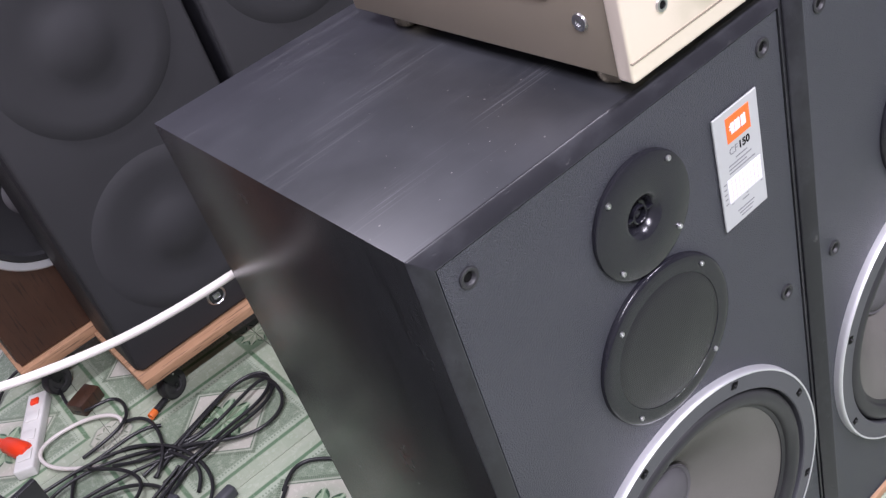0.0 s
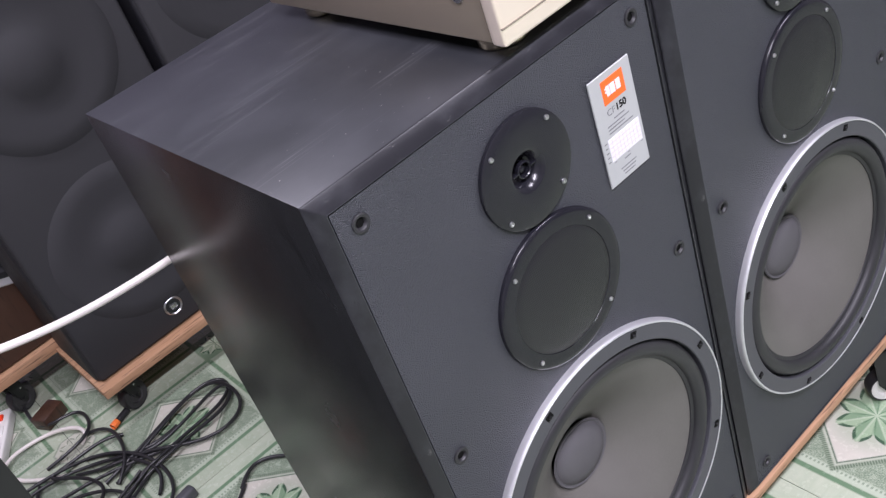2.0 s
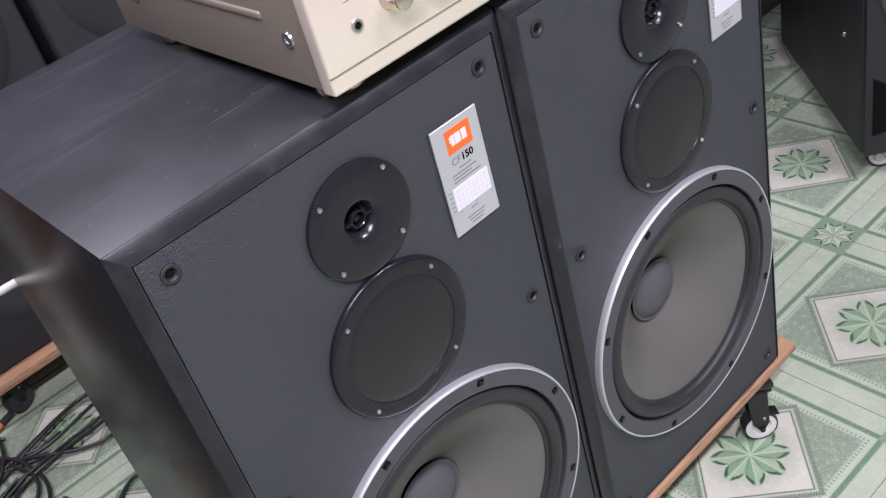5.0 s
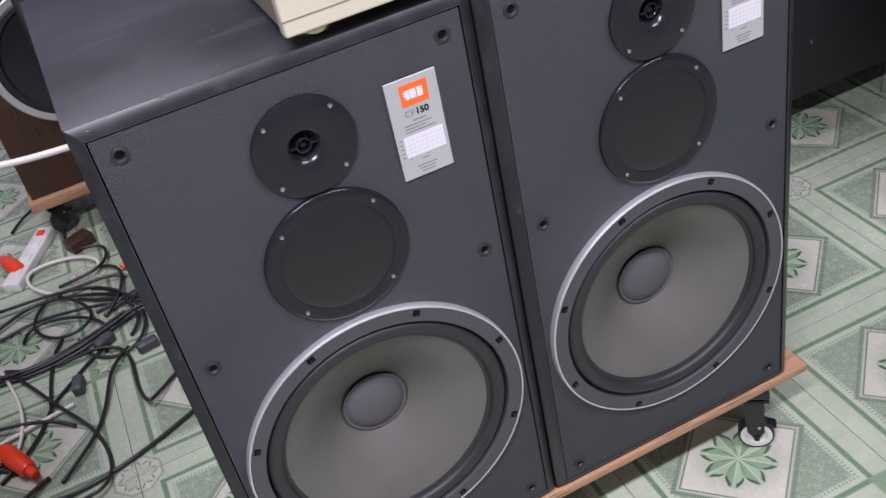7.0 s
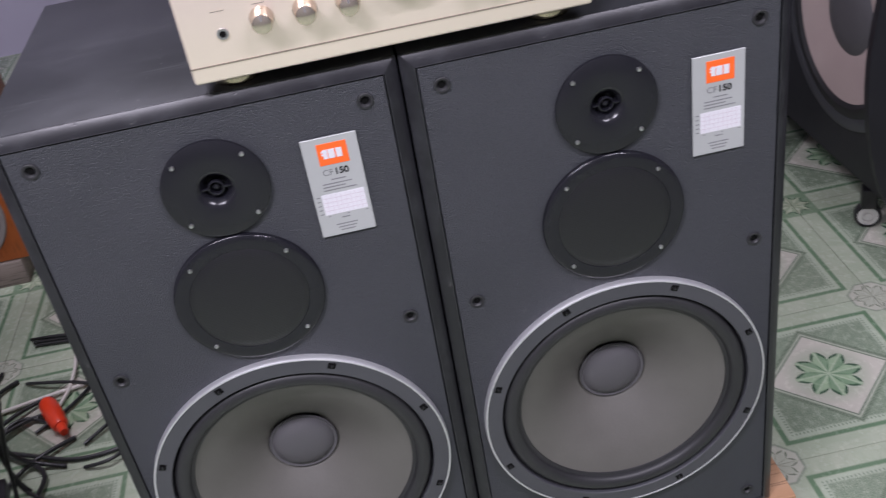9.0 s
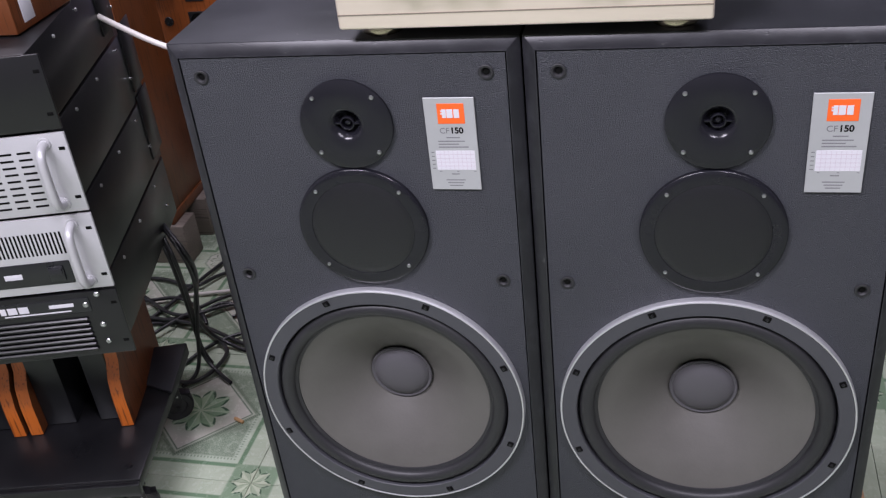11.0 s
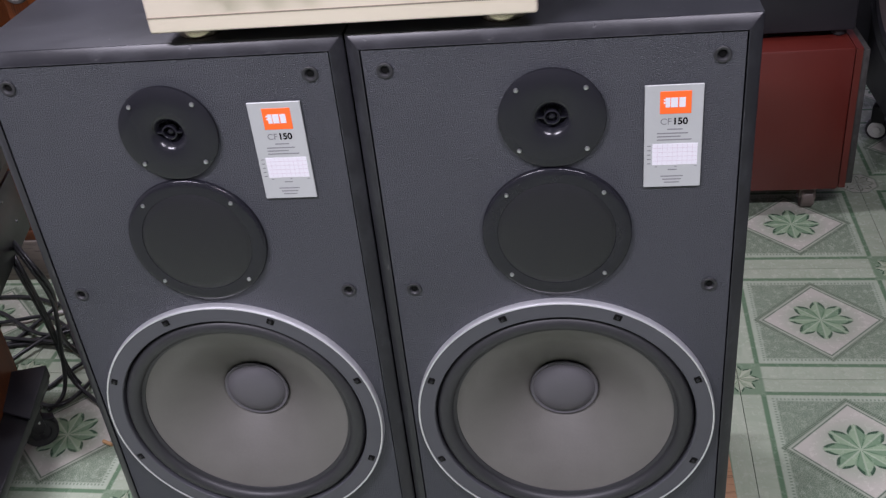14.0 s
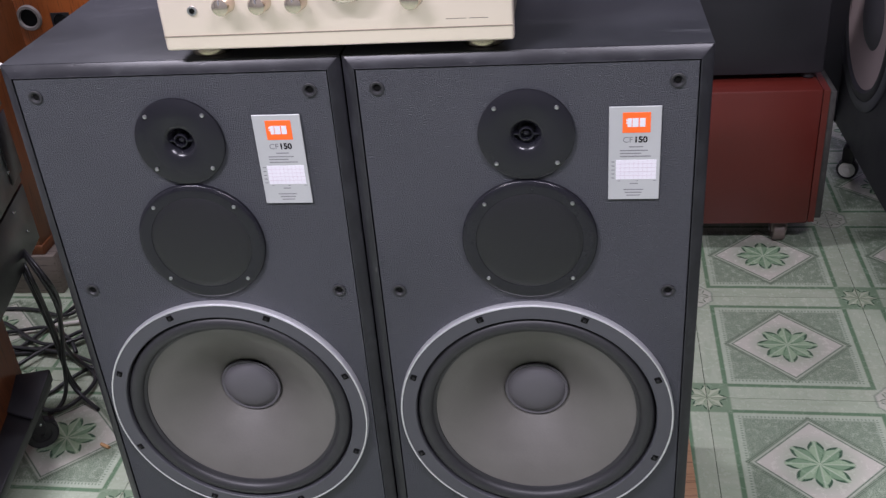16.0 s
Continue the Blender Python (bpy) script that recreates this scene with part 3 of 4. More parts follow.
# ---- dollies ----
def caster(parent, x, y, top, r=0.036, turn=0.0, white=True):
    """Swivel caster: plate, fork, wheel with a pale hub. It stands on z = 0 of its thing."""
    m = Matrix.Translation((x, y, 0)) @ Matrix.Rotation(turn, 4, "Z")

    def moved(bm):
        bm.transform(m)
        return bm

    w = part("caster_wheel", moved(lathe([(r * 0.88, -0.011), (r * 0.96, -0.012), (r, -0.008), (r, 0.008), (r * 0.96, 0.012), (r * 0.88, 0.011)], 32, 0.012, r)), rubber, parent, "black rubber wheel")
    hub = [(0.0, -0.0125), (r * 0.18, -0.0125), (r * 0.22, -0.007), (r * 0.54, -0.007), (r * 0.60, -0.0115), (r * 0.88, -0.0118), (r * 0.89, 0.0118), (r * 0.60, 0.0115), (r * 0.54, 0.007), (r * 0.22, 0.007), (0.0, 0.0125)]
    part("wheel_hub", moved(lathe(hub, 32, 0.012, r)), white_plastic if white else wheel_grey, w, "pale plastic hub")
    fk = bmesh.new()
    neck = max(r * 2.15, top - 0.026)
    for s in (-1, 1):
        cheek = bmesh.new()
        outline = [(-0.012, neck), (0.024, neck), (0.025, r * 1.5), (0.018, r * 1.05), (0.012, r * 0.86), (0.006, r * 1.05), (-0.004, r * 1.5)]
        sides = [[cheek.verts.new((x, s * 0.0165 + o, z)) for x, z in outline] for o in (-0.0013, 0.0013)]
        cheek.faces.new(sides[0]), cheek.faces.new(sides[1])
        for k in range(len(outline)):
            cheek.faces.new((sides[0][k - 1], sides[0][k], sides[1][k], sides[1][k - 1]))
        me = bpy.data.meshes.new("tmp")
        cheek.to_mesh(me)
        cheek.free()
        fk.from_mesh(me)
        bpy.data.meshes.remove(me)
    box(-0.020, 0.032, -0.0178, 0.0178, neck - 0.004, neck + 0.002, 0.001, bm=fk)
    lathe([(0.0, 0.0), (0.012, 0.0), (0.019, 0.006), (0.020, max(top - neck - 0.006, 0.007))], 20, 0, neck + 0.001, bm=fk, axis="z")
    lathe([(0.0, 0.0), (0.005, 0.0), (0.005, 0.002)], 12, 0.012, r, bm=fk, cy=-0.0205)
    part("caster_fork", moved(fk), steel_black, parent)
    pedal = box(0.024, 0.046, -0.010, 0.010, r * 1.75, r * 1.75 + 0.004, 0.0012)
    bmesh.ops.rotate(pedal, verts=pedal.verts, cent=(0.024, 0, r * 1.75), matrix=Matrix.Rotation(radians(18), 3, "Y"))
    part("brake_pedal", moved(pedal), steel_black, parent)
    for y in (-0.008, 0.008):
        part("rivet", moved(lathe([(0.0, -0.0022), (0.0026, -0.0018), (0.0032, 0.0)], 10, 0.016, r * 1.85, cy=-0.0178 if y < 0 else 0.0200)), chrome, parent)
    part("caster_plate", moved(box(-0.032, 0.032, -0.028, 0.028, top - 0.010, top, 0.002)), steel_black, parent)


def dolly(m, w, d, top, thick, label, spots, r=0.036, white=False):
    t = thing("wooden_dolly", m, label, "dolly", "dollies under the loudspeakers")
    part("board", box(-w / 2, w / 2, 0, d, top - thick, top, 0.002), plank_wood, t, "raw pinkish wooden board")
    for x, y, a in spots:
        caster(t, x, y, top - thick, r, a, white)
    return t


dolly(pose(0.028, 0.001, 0), 0.926, 0.470, BASE - 0.0005, 0.016, "raw wooden board on swivel casters under both loudspeakers",
      [(0.366, 0.030, -0.62), (-0.42, 0.055, 0.2), (0.42, 0.42, 2.0), (-0.42, 0.42, 1.0)], 0.031, True)

# ---- integrated amplifier on top ----
def amplifier(m):
    a = thing("integrated_amplifier", m, "champagne gold integrated amplifier with round knobs, lying across both loudspeakers", "amplifier")
    W, D, H, F = 0.430, 0.405, 0.163, 0.017
    part("chassis_cover", box(0.004, W - 0.004, 0.018, D, F, F + H, 0.003), lid_bronze, a, "bronze-grey painted steel cover")
    part("front_panel", box(0, W, 0, 0.019, F, F + H, 0.004, 3), champagne, a, "champagne brushed aluminium")
    part("front_groove", box(0.001, W - 0.001, -0.0006, 0.004, F + 0.0178, F + 0.0194, 0), lid_bronze, a)
    part("side_rib", box(0.0015, 0.006, 0.085, 0.305, F + 0.060, F + 0.068, 0.0025, 3), lid_bronze, a)
    for y in (0.052, 0.345):
        part("side_screw", lathe([(0.0, -0.0016), (0.0030, -0.0012), (0.0032, -0.0024), (0.0075, -0.0020), (0.0085, 0.0), (0.0085, 0.004)], 20, 0.004, F + 0.046, axis="x", cy=y), chrome, a)
    for x, r in ((0.085, 0.0115), (0.1295, 0.0115), (0.174, 0.0115), (0.2355, 0.029), (0.312, 0.0125)):
        k = part("knob", lathe([(0.0, -0.0215), (r * 0.55, -0.0213), (r * 0.86, -0.020), (r * 0.95, -0.018), (r, -0.003), (r * 1.12, 0.0), (r * 1.12, 0.002)], 36, x, F + (0.058 if r < 0.02 else 0.085)), knob_metal, a, "turned champagne metal knob")
        part("pointer", box(x - 0.0008, x + 0.0008, -0.0222, -0.0205, F + (0.058 if r < 0.02 else 0.085) + r * 0.35, F + (0.058 if r < 0.02 else 0.085) + r * 0.8, 0), grey_ink, k)
    jack = part("headphone_jack", lathe([(0.0032, 0.003), (0.0036, -0.002), (0.0058, -0.002), (0.0062, 0.0)], 24, 0.043, F + 0.050), chrome, a)
    part("jack_bore", lathe([(0.0, -0.0012), (0.0035, -0.0012)], 18, 0.043, F + 0.050), deep_black, jack)
    for x, w in ((0.036, 0.014), (0.079, 0.012), (0.124, 0.012), (0.168, 0.013), (0.304, 0.016), (0.350, 0.024), (0.378, 0.022)):
        part("print_bar", box(x, x + w, -0.0003, 0.0005, F + (0.0735 if x < 0.33 else 0.0285), F + (0.0742 if x < 0.33 else 0.0293), 0), lid_bronze, a)
    for x in (0.041, W - 0.041):
        for y in (0.050, D - 0.06):
            f = part("foot", lathe([(0.0, 0.0), (0.0245, 0.0), (0.0263, 0.0012), (0.0268, 0.0030), (0.0268, 0.0150), (0.0255, 0.0175)], 40, x, 0, axis="z", cy=y), gold, a, "gilt round foot")
            part("foot_ring", lathe([(0.0266, 0.0080), (0.0271, 0.0086), (0.0271, 0.0104), (0.0266, 0.0110)], 40, x, 0, axis="z", cy=y), gold, f, "gilt ring")
    return a


amplifier(pose(-0.214, -0.008, BASE + TALL))


# ---- black cloth-fronted loudspeakers behind ----
def cloth_speaker(m, w, d, h, drivers, badge=True):
    t = thing("stage_loudspeaker", m, "black stage loudspeaker with a cloth front, on a wooden dolly", "loudspeaker", "black stage loudspeakers")
    part("cabinet", box(-w / 2, w / 2, 0.012, d, 0, h, 0.012, 3), black_paint, t)
    front = part("cloth_front", box(-w / 2 + 0.006, w / 2 - 0.006, 0, 0.03, 0.004, h - 0.004, 0.010, 3), cloth, t, "black stretched cloth")
    for z, r in drivers:
        part("driver_bulge", lathe([(r, 0.002), (r * 0.92, -0.006), (r * 0.78, -0.007), (r * 0.6, -0.002), (r * 0.42, -0.002), (r * 0.34, -0.007), (r * 0.25, -0.014), (r * 0.12, -0.019), (0.0, -0.020)], 56, 0, z), cloth, front)
    if badge:
        b = part("badge", lathe([(0.018, -0.004), (0.0205, -0.006), (0.023, -0.004), (0.023, 0.001)], 32, 0, 0.062), chrome, t, "round chrome badge")
        part("badge_disc", lathe([(0.0, -0.0035), (0.0185, -0.0035)], 24, 0, 0.062), black_plastic, b)
        part("badge_mark", box(-0.009, 0.009, -0.0055, -0.003, 0.055, 0.068, 0.003), chrome, b)
    return t


def open_speaker(m, w, d, h, wood, woofers, label, ports=(), name="wooden_loudspeaker", ring=silver, cone=rubber, cap=0.30):
    """A cabinet with bare drivers: woofers are (x, z, r)."""
    t = thing(name, m, label, "loudspeaker", "loudspeakers standing about")
    part("cabinet", box(-w / 2, w / 2, 0.012, d, 0, h, 0.008, 2), wood, t)
    rim = [(-w / 2 + 0.004, 0.004), (w / 2 - 0.004, 0.004), (w / 2 - 0.004, h - 0.004), (-w / 2 + 0.004, h - 0.004)]
    part("baffle", sheet(rim, [(x, z, r * 0.90) for x, z, r in woofers], -0.004, 0.0115), wood, t, smooth=False)
    for x, z, r in woofers:
        f = part("woofer_frame", lathe([(r * 0.89, 0.009), (r * 0.89, -0.009), (r * 0.98, -0.011), (r, -0.008), (r, -0.002)], 64, x, z), ring, t)
        part("surround", lathe([(r * 0.9, -0.006), (r * 0.86, -0.012), (r * 0.80, -0.012), (r * 0.76, -0.004)], 64, x, z), rubber, f)
        part("cone", lathe([(r * 0.77, -0.005), (r * 0.55, 0.002), (r * cap * 0.9, 0.0105)], 64, x, z), cone, f)
        part("dust_cap", lathe([(r * cap, 0.0095), (r * cap * 0.86, 0.002), (r * cap * 0.5, -0.003), (0, -0.005)], 40, x, z), cap_grey, f)
    for x, z, s in ports:
        p = part("port_frame", sheet([(x - s, z - s), (x + s, z - s), (x + s, z + s), (x - s, z + s)], [(x, z, s * 0.86)], -0.008, -0.003), black_plastic, t)
        part("port_mouth", box(x - s * 0.9, x + s * 0.9, -0.006, -0.0045, z - s * 0.9, z + s * 0.9, 0), deep_black, p)
    return t



cloth_speaker(pose(-0.268, 1.372, 0.128), 0.462, 0.25, 0.92, ((0.70, 0.19), (0.26, 0.19)))
cloth_speaker(pose(0.215, 1.372, 0.128), 0.462, 0.25, 0.92, ((0.70, 0.19), (0.26, 0.19)))
for cx in (-0.268, 0.215):
    dolly(pose(cx, 1.345, 0), 0.478, 0.29, 0.1275, 0.022, "raw wooden board on black casters under a stage loudspeaker", [(-0.19, 0.06, 0.4), (0.19, 0.06, 0.1), (-0.19, 0.23, 1), (0.19, 0.23, 2)], 0.036)

open_speaker(pose(-0.452, 1.66, 0.145), 0.46, 0.36, 0.95, brown_wood, [(0, 0.36, 0.185)], "dark brown wooden loudspeaker with a bare woofer, on a board")
dolly(pose(-0.452, 1.638, 0), 0.475, 0.40, 0.1445, 0.03, "raw wooden board on casters under a brown loudspeaker", [(-0.19, 0.06, 0.4), (0.19, 0.06, 0.1), (-0.19, 0.34, 1), (0.19, 0.34, 2)], 0.036)

# ---- orange wooden loudspeakers by the west wall ----
orange = open_speaker(pose(-1.155, 1.45, 0.075, 0, 0, 0), 0.325, 0.36, 0.69, orange_wood, [(-0.008, 0.158, 0.153)], "orange wooden loudspeaker with a bare woofer and two square ports", [(0.018, 0.47, 0.027), (0.018, 0.555, 0.027)], ring=old_ring, cone=rubber)
part("horn_ring", lathe([(0.024, -0.004), (0.027, -0.012), (0.034, -0.012), (0.037, -0.004)], 32, -0.075, 0.57), old_ring, orange)
part("horn_bore", lathe([(0.0, -0.006), (0.026, -0.006)], 24, -0.075, 0.57), deep_black, orange)
part("attenuator_plate", lathe([(0.0, -0.008), (0.012, -0.008), (0.014, -0.004)], 24, -0.075, 0.47), black_plastic, orange)


def timber_block(x0, x1, y0, y1, z1):
    t = part("timber_block", box(x0, x1, y0, y1, 0, z1, 0.004), grey_timber)
    return tagged(t, "weathered grey timber block under a loudspeaker", "timber block", "timber blocks")


timber_block(-1.30, -1.02, 1.44, 1.52, 0.0745)
timber_block(-1.30, -1.02, 1.70, 1.78, 0.0745)
column = thing("column_loudspeaker", pose(-1.27, 1.135, 0.120), "tall orange veneered loudspeaker seen from its side, on timber blocks", "loudspeaker", "loudspeakers standing about")
part("cabinet", box(-0.13, 0.13, -0.105, 0.105, 0, 1.10, 0.004), brown_shaded_orange, column)
part("plinth", box(-0.135, 0.135, -0.108, 0.108, 0.0, 0.028, 0.003), brown_shaded_orange, column)
timber_block(-1.38, -1.11, 1.02, 1.10, 0.1195)
timber_block(-1.38, -1.11, 1.17, 1.25, 0.1195)

# ---- subwoofers on the east side ----
red = open_speaker(pose(0.905, 1.415, 0.075, 0, 0, 90), 0.35, 0.40, 0.378, red_wood, [], "low red lacquered subwoofer on small casters", name="red_subwoofer")
part("front_grille", box(-0.165, 0.165, -0.022, -0.0045, 0.012, 0.368, 0.003), face_worn, red, "worn black front edge")
for x in (-0.12, 0.12):
    for y in (0.075, 0.33):
        w = part("caster_wheel", lathe([(0.0, -0.016), (0.028, -0.016), (0.031, -0.012), (0.031, 0.012), (0.028, 0.016), (0.0, 0.016)], 24, x, -0.044, cy=y), brown_plastic, red, "small brown caster")
        part("caster_fork", box(x - 0.018, x + 0.018, y - 0.021, y + 0.021, -0.045, 0.0, 0.003), brown_plastic, w)
        for s in (-1, 1):
            screw(w, x, y - 0.022 if s < 0 else y + 0.022, -0.044, 0.005)

top_sub = thing("stage_subwoofer", pose(0.90, 1.45, 0.4535, 0, 0, 90), "black boxed loudspeaker lying on the red subwoofer", "loudspeaker", "loudspeakers standing about")
part("cabinet", box(-0.15, 0.15, 0, 0.42, 0.018, 0.50, 0.006), black_paint, top_sub)
for x in (-0.12, 0.12):
    for y in (0.03, 0.38):
        part("foot", lathe([(0.0, 0.0), (0.015, 0.0), (0.018, 0.004), (0.018, 0.019)], 20, x, 0, axis="z", cy=y), rubber, top_sub)


def stage_caster(parent, x, y, top, r=0.03, turn=0.0):
    w = part("caster_wheel", lathe([(r * 0.7, -0.011), (r * 0.95, -0.012), (r, -0.008), (r, 0.008), (r * 0.95, 0.012), (r * 0.7, 0.011)], 28, 0, -top + r), rubber, parent, "black wheel with a white hub")
    part("wheel_hub", lathe([(0.0, -0.0145), (r * 0.28, -0.0145), (r * 0.32, -0.010), (r * 0.42, -0.010), (r * 0.45, -0.014), (r * 0.76, -0.013), (r * 0.76, 0.012), (0.0, 0.012)], 28, 0, -top + r), white_plastic, w)
    fork = part("caster_fork", box(-0.018, 0.018, -0.019, 0.019, -top + r * 1.75, 0.0, 0.004), steel_black, parent)
    for o in (w, fork):
        o.matrix_basis = Matrix.Translation((x, y, 0)) @ Matrix.Rotation(turn, 4, "Z")
    return w


def twin_sub(m):
    """Wide bass cabinet with two bare 18-inch cones and bowed side cheeks."""
    t = open_speaker(m, 1.06, 0.62, 0.74, black_paint, [(0.285, 0.375, 0.272), (-0.335, 0.40, 0.262)], "wide black bass cabinet with bare pale cones on white-hubbed casters", name="bass_cabinet", cone=cone_pink, ring=frame_grey, cap=0.36)
    for x in (0.53, -0.548):
        bm = bmesh.new()
        prof = [(-0.004 - 0.085 * math.sin(math.pi * k / 14) ** 0.7, 0.74 * k / 14) for k in range(15)]
        rows = [[bm.verts.new((xx, y, z)) for y, z in prof] + [bm.verts.new((xx, 0.012, 0.74)), bm.verts.new((xx, 0.012, 0.0))] for xx in (x, x + 0.018)]
        n = len(rows[0])
        bm.faces.new(rows[0]), bm.faces.new(rows[1])
        for k in range(n):
            bm.faces.new((rows[0][k], rows[0][(k + 1) % n], rows[1][(k + 1) % n], rows[1][k]))
        part("side_cheek", bm, black_paint, t, "bowed black cheek panel")
        screw(t, x + 0.022, 0.06, 0.16, 0.006)
    for x in (-0.36, 0.44):
        for y in (0.005, 0.52):
            stage_caster(t, x, y, 0.105, 0.031, 1.15)
    return t


twin_sub(pose(1.088, 1.295, 0.105, 0, 0, -90))


def corner_sub(m):
    t = open_speaker(m, 0.52, 0.60, 1.0, black_paint, [(-0.015, 0.42, 0.222)], "black stage loudspeaker with a bare woofer and corner ports, on casters", name="stage_loudspeaker", cone=brown_wood, ring=frame_grey)
    for s in (-1, 1):
        bm = bmesh.new()
        vs = [bm.verts.new(p) for p in ((s * 0.240, -0.0065, 0.055), (s * 0.240, -0.0065, 0.195), (s * 0.085, -0.0065, 0.085))]
        bm.faces.new(vs)
        got = bmesh.ops.extrude_face_region(bm, geom=list(bm.faces))
        bmesh.ops.translate(bm, verts=[v for v in got["geom"] if isinstance(v, bmesh.types.BMVert)], vec=(0, 0.002, 0))
        part("corner_port", bm, deep_black, t, "triangular port")
    for x in (-0.2, 0.2):
        for y in (0.06, 0.5):
            stage_caster(t, x, y, 0.07, 0.03, -0.3)
    screw(t, -0.26, 0.11, 0.25, 0.006)
    return t


corner_sub(pose(1.345, 0.065, 0.07, 0, 0, -42.0))

# ---- rack of power amplifiers on a trolley ----
RACK = pose(-0.738, 0.150, 0, 0, 0, 13.5)


def power_amp(z, h, face, label, style, depth=0.50):
    """A 19-inch unit. Its right front corner is the origin; it reaches to the left and back."""
    a = thing("power_amplifier", RACK @ pose(0, 0, z), label, "power amplifier", "rack of power amplifiers")
    part("chassis", box(-0.462, -0.022, 0.004, depth, 0.002, h - 0.002, 0.0015), steel_black, a, "black folded steel case")
    fp = part("front_panel", box(-0.482, 0.0, -0.003, 0.003, 0.002, h - 0.002, 0.0012), face, a)
    for zz in (0.028, h - 0.028):
        for x in (-0.472, -0.010):
            part("rack_slot", box(x - 0.005, x + 0.005, -0.0036, -0.002, zz - 0.003, zz + 0.003, 0.0009), deep_black, fp)
    if style != "plain":
        for x in (-0.035, -0.447):
            if style in ("slots", "grid"):
                hd = tube("handle", [(x, 0.0, 0.018), (x, -0.016, 0.018), (x, -0.030, 0.024), (x, -0.034, 0.045), (x, -0.034, h - 0.045), (x, -0.030, h - 0.024), (x, -0.016, h - 0.018), (x, 0.0, h - 0.018)], 0.0075, face, a)
                for zz in (0.018, h - 0.018):
                    part("handle_boss", lathe([(0.0, -0.006), (0.010, -0.006), (0.011, -0.003)], 16, x, zz), face, hd)
    if style == "slots":
        for r in range(9):
            for c in range(8):
                part("vent_slot", box(-0.082 - c * 0.030, -0.060 - c * 0.030, -0.0037, -0.002, 0.016 + r * 0.0118, 0.020 + r * 0.0118, 0.0008, 1), deep_black, fp)
    if style == "grid":
        for c in range(34):
            part("vent_slot", box(-0.062 - c * 0.0068, -0.0585 - c * 0.0068, -0.0037, -0.002, 0.075, 0.117, 0.0007, 1), deep_black, fp)
        win = part("display_window", box(-0.30, -0.060, -0.0040, -0.002, 0.018, 0.062, 0.002), black_plastic, fp)
        part("power_switch", box(-0.098, -0.072, -0.009, -0.003, 0.026, 0.054, 0.002), black_plastic, win)
        part("switch_rocker", box(-0.096, -0.074, -0.0115, -0.008, 0.040, 0.052, 0.001), black_paint, win)
        part("display_bars", box(-0.175, -0.145, -0.0043, -0.0039, 0.034, 0.044, 0.0005), white_ink, win)
    if style == "louvre":
        for r in range(7):
            part("louvre", box(-0.40, -0.060, -0.0085, -0.002, 0.014 + r * 0.0105, 0.0205 + r * 0.0105, 0.002, 1), steel_black, fp)
        strip = part("name_strip", box(-0.42, -0.050, -0.0045, -0.002, 0.094, 0.124, 0.002), black_plastic, fp)
        for x0, x1, z0, z1 in ((-0.205, -0.195, 0.104, 0.117), (-0.192, -0.176, 0.104, 0.117), (-0.173, -0.156, 0.104, 0.117), (-0.120, -0.078, 0.108, 0.115), (-0.20, -0.085, 0.0985, 0.1010)):
            part("print_bar", box(x0, x1, -0.0049, -0.0043, z0, z1, 0.0002, 1), white_ink, strip)
        for x, zz in ((-0.058, 0.109), (-0.040, 0.065), (-0.040, 0.030), (-0.034, 0.128)):
            screw(fp, x, -0.004, zz, 0.005)
    for y, zz in ((0.13, h - 0.02), (0.26, h - 0.02), (0.40, h - 0.02), (0.44, 0.05)):
        part("case_screw", lathe([(0.0, 0.0035), (0.003, 0.003), (0.0034, 0.0)], 10, -0.0222, zz, axis="x", cy=y), chrome, a)
    if style != "louvre":
        part("rack_flange", box(-0.0225, -0.0200, depth - 0.06, depth + 0.02, 0.02, h + 0.012, 0.001), steel_black, a)
    return a


power_amp(0.400, 0.136, steel_black, "black rack power amplifier with louvred front", "louvre")
power_amp(0.538, 0.146, face_silver, "silver-fronted rack power amplifier with handles and display", "grid")
power_amp(0.686, 0.142, face_silver, "silver-fronted rack power amplifier with slotted front and handles", "slots")
power_amp(0.830, 0.125, steel_black, "plain black rack unit on top of the amplifiers", "plain", 0.42)


case = thing("wooden_case", pose(-0.812, 0.20, 0.9555), "small orange-brown wooden case with a white label on the rack", "wooden case")
part("case_body", box(-0.25, 0.0, 0.02, 0.19, 0.0, 0.115, 0.004), brown_shaded_orange, case)
part("case_label", box(-0.0005, 0.0012, 0.045, 0.075, 0.012, 0.05, 0.0003), white_ink, case)


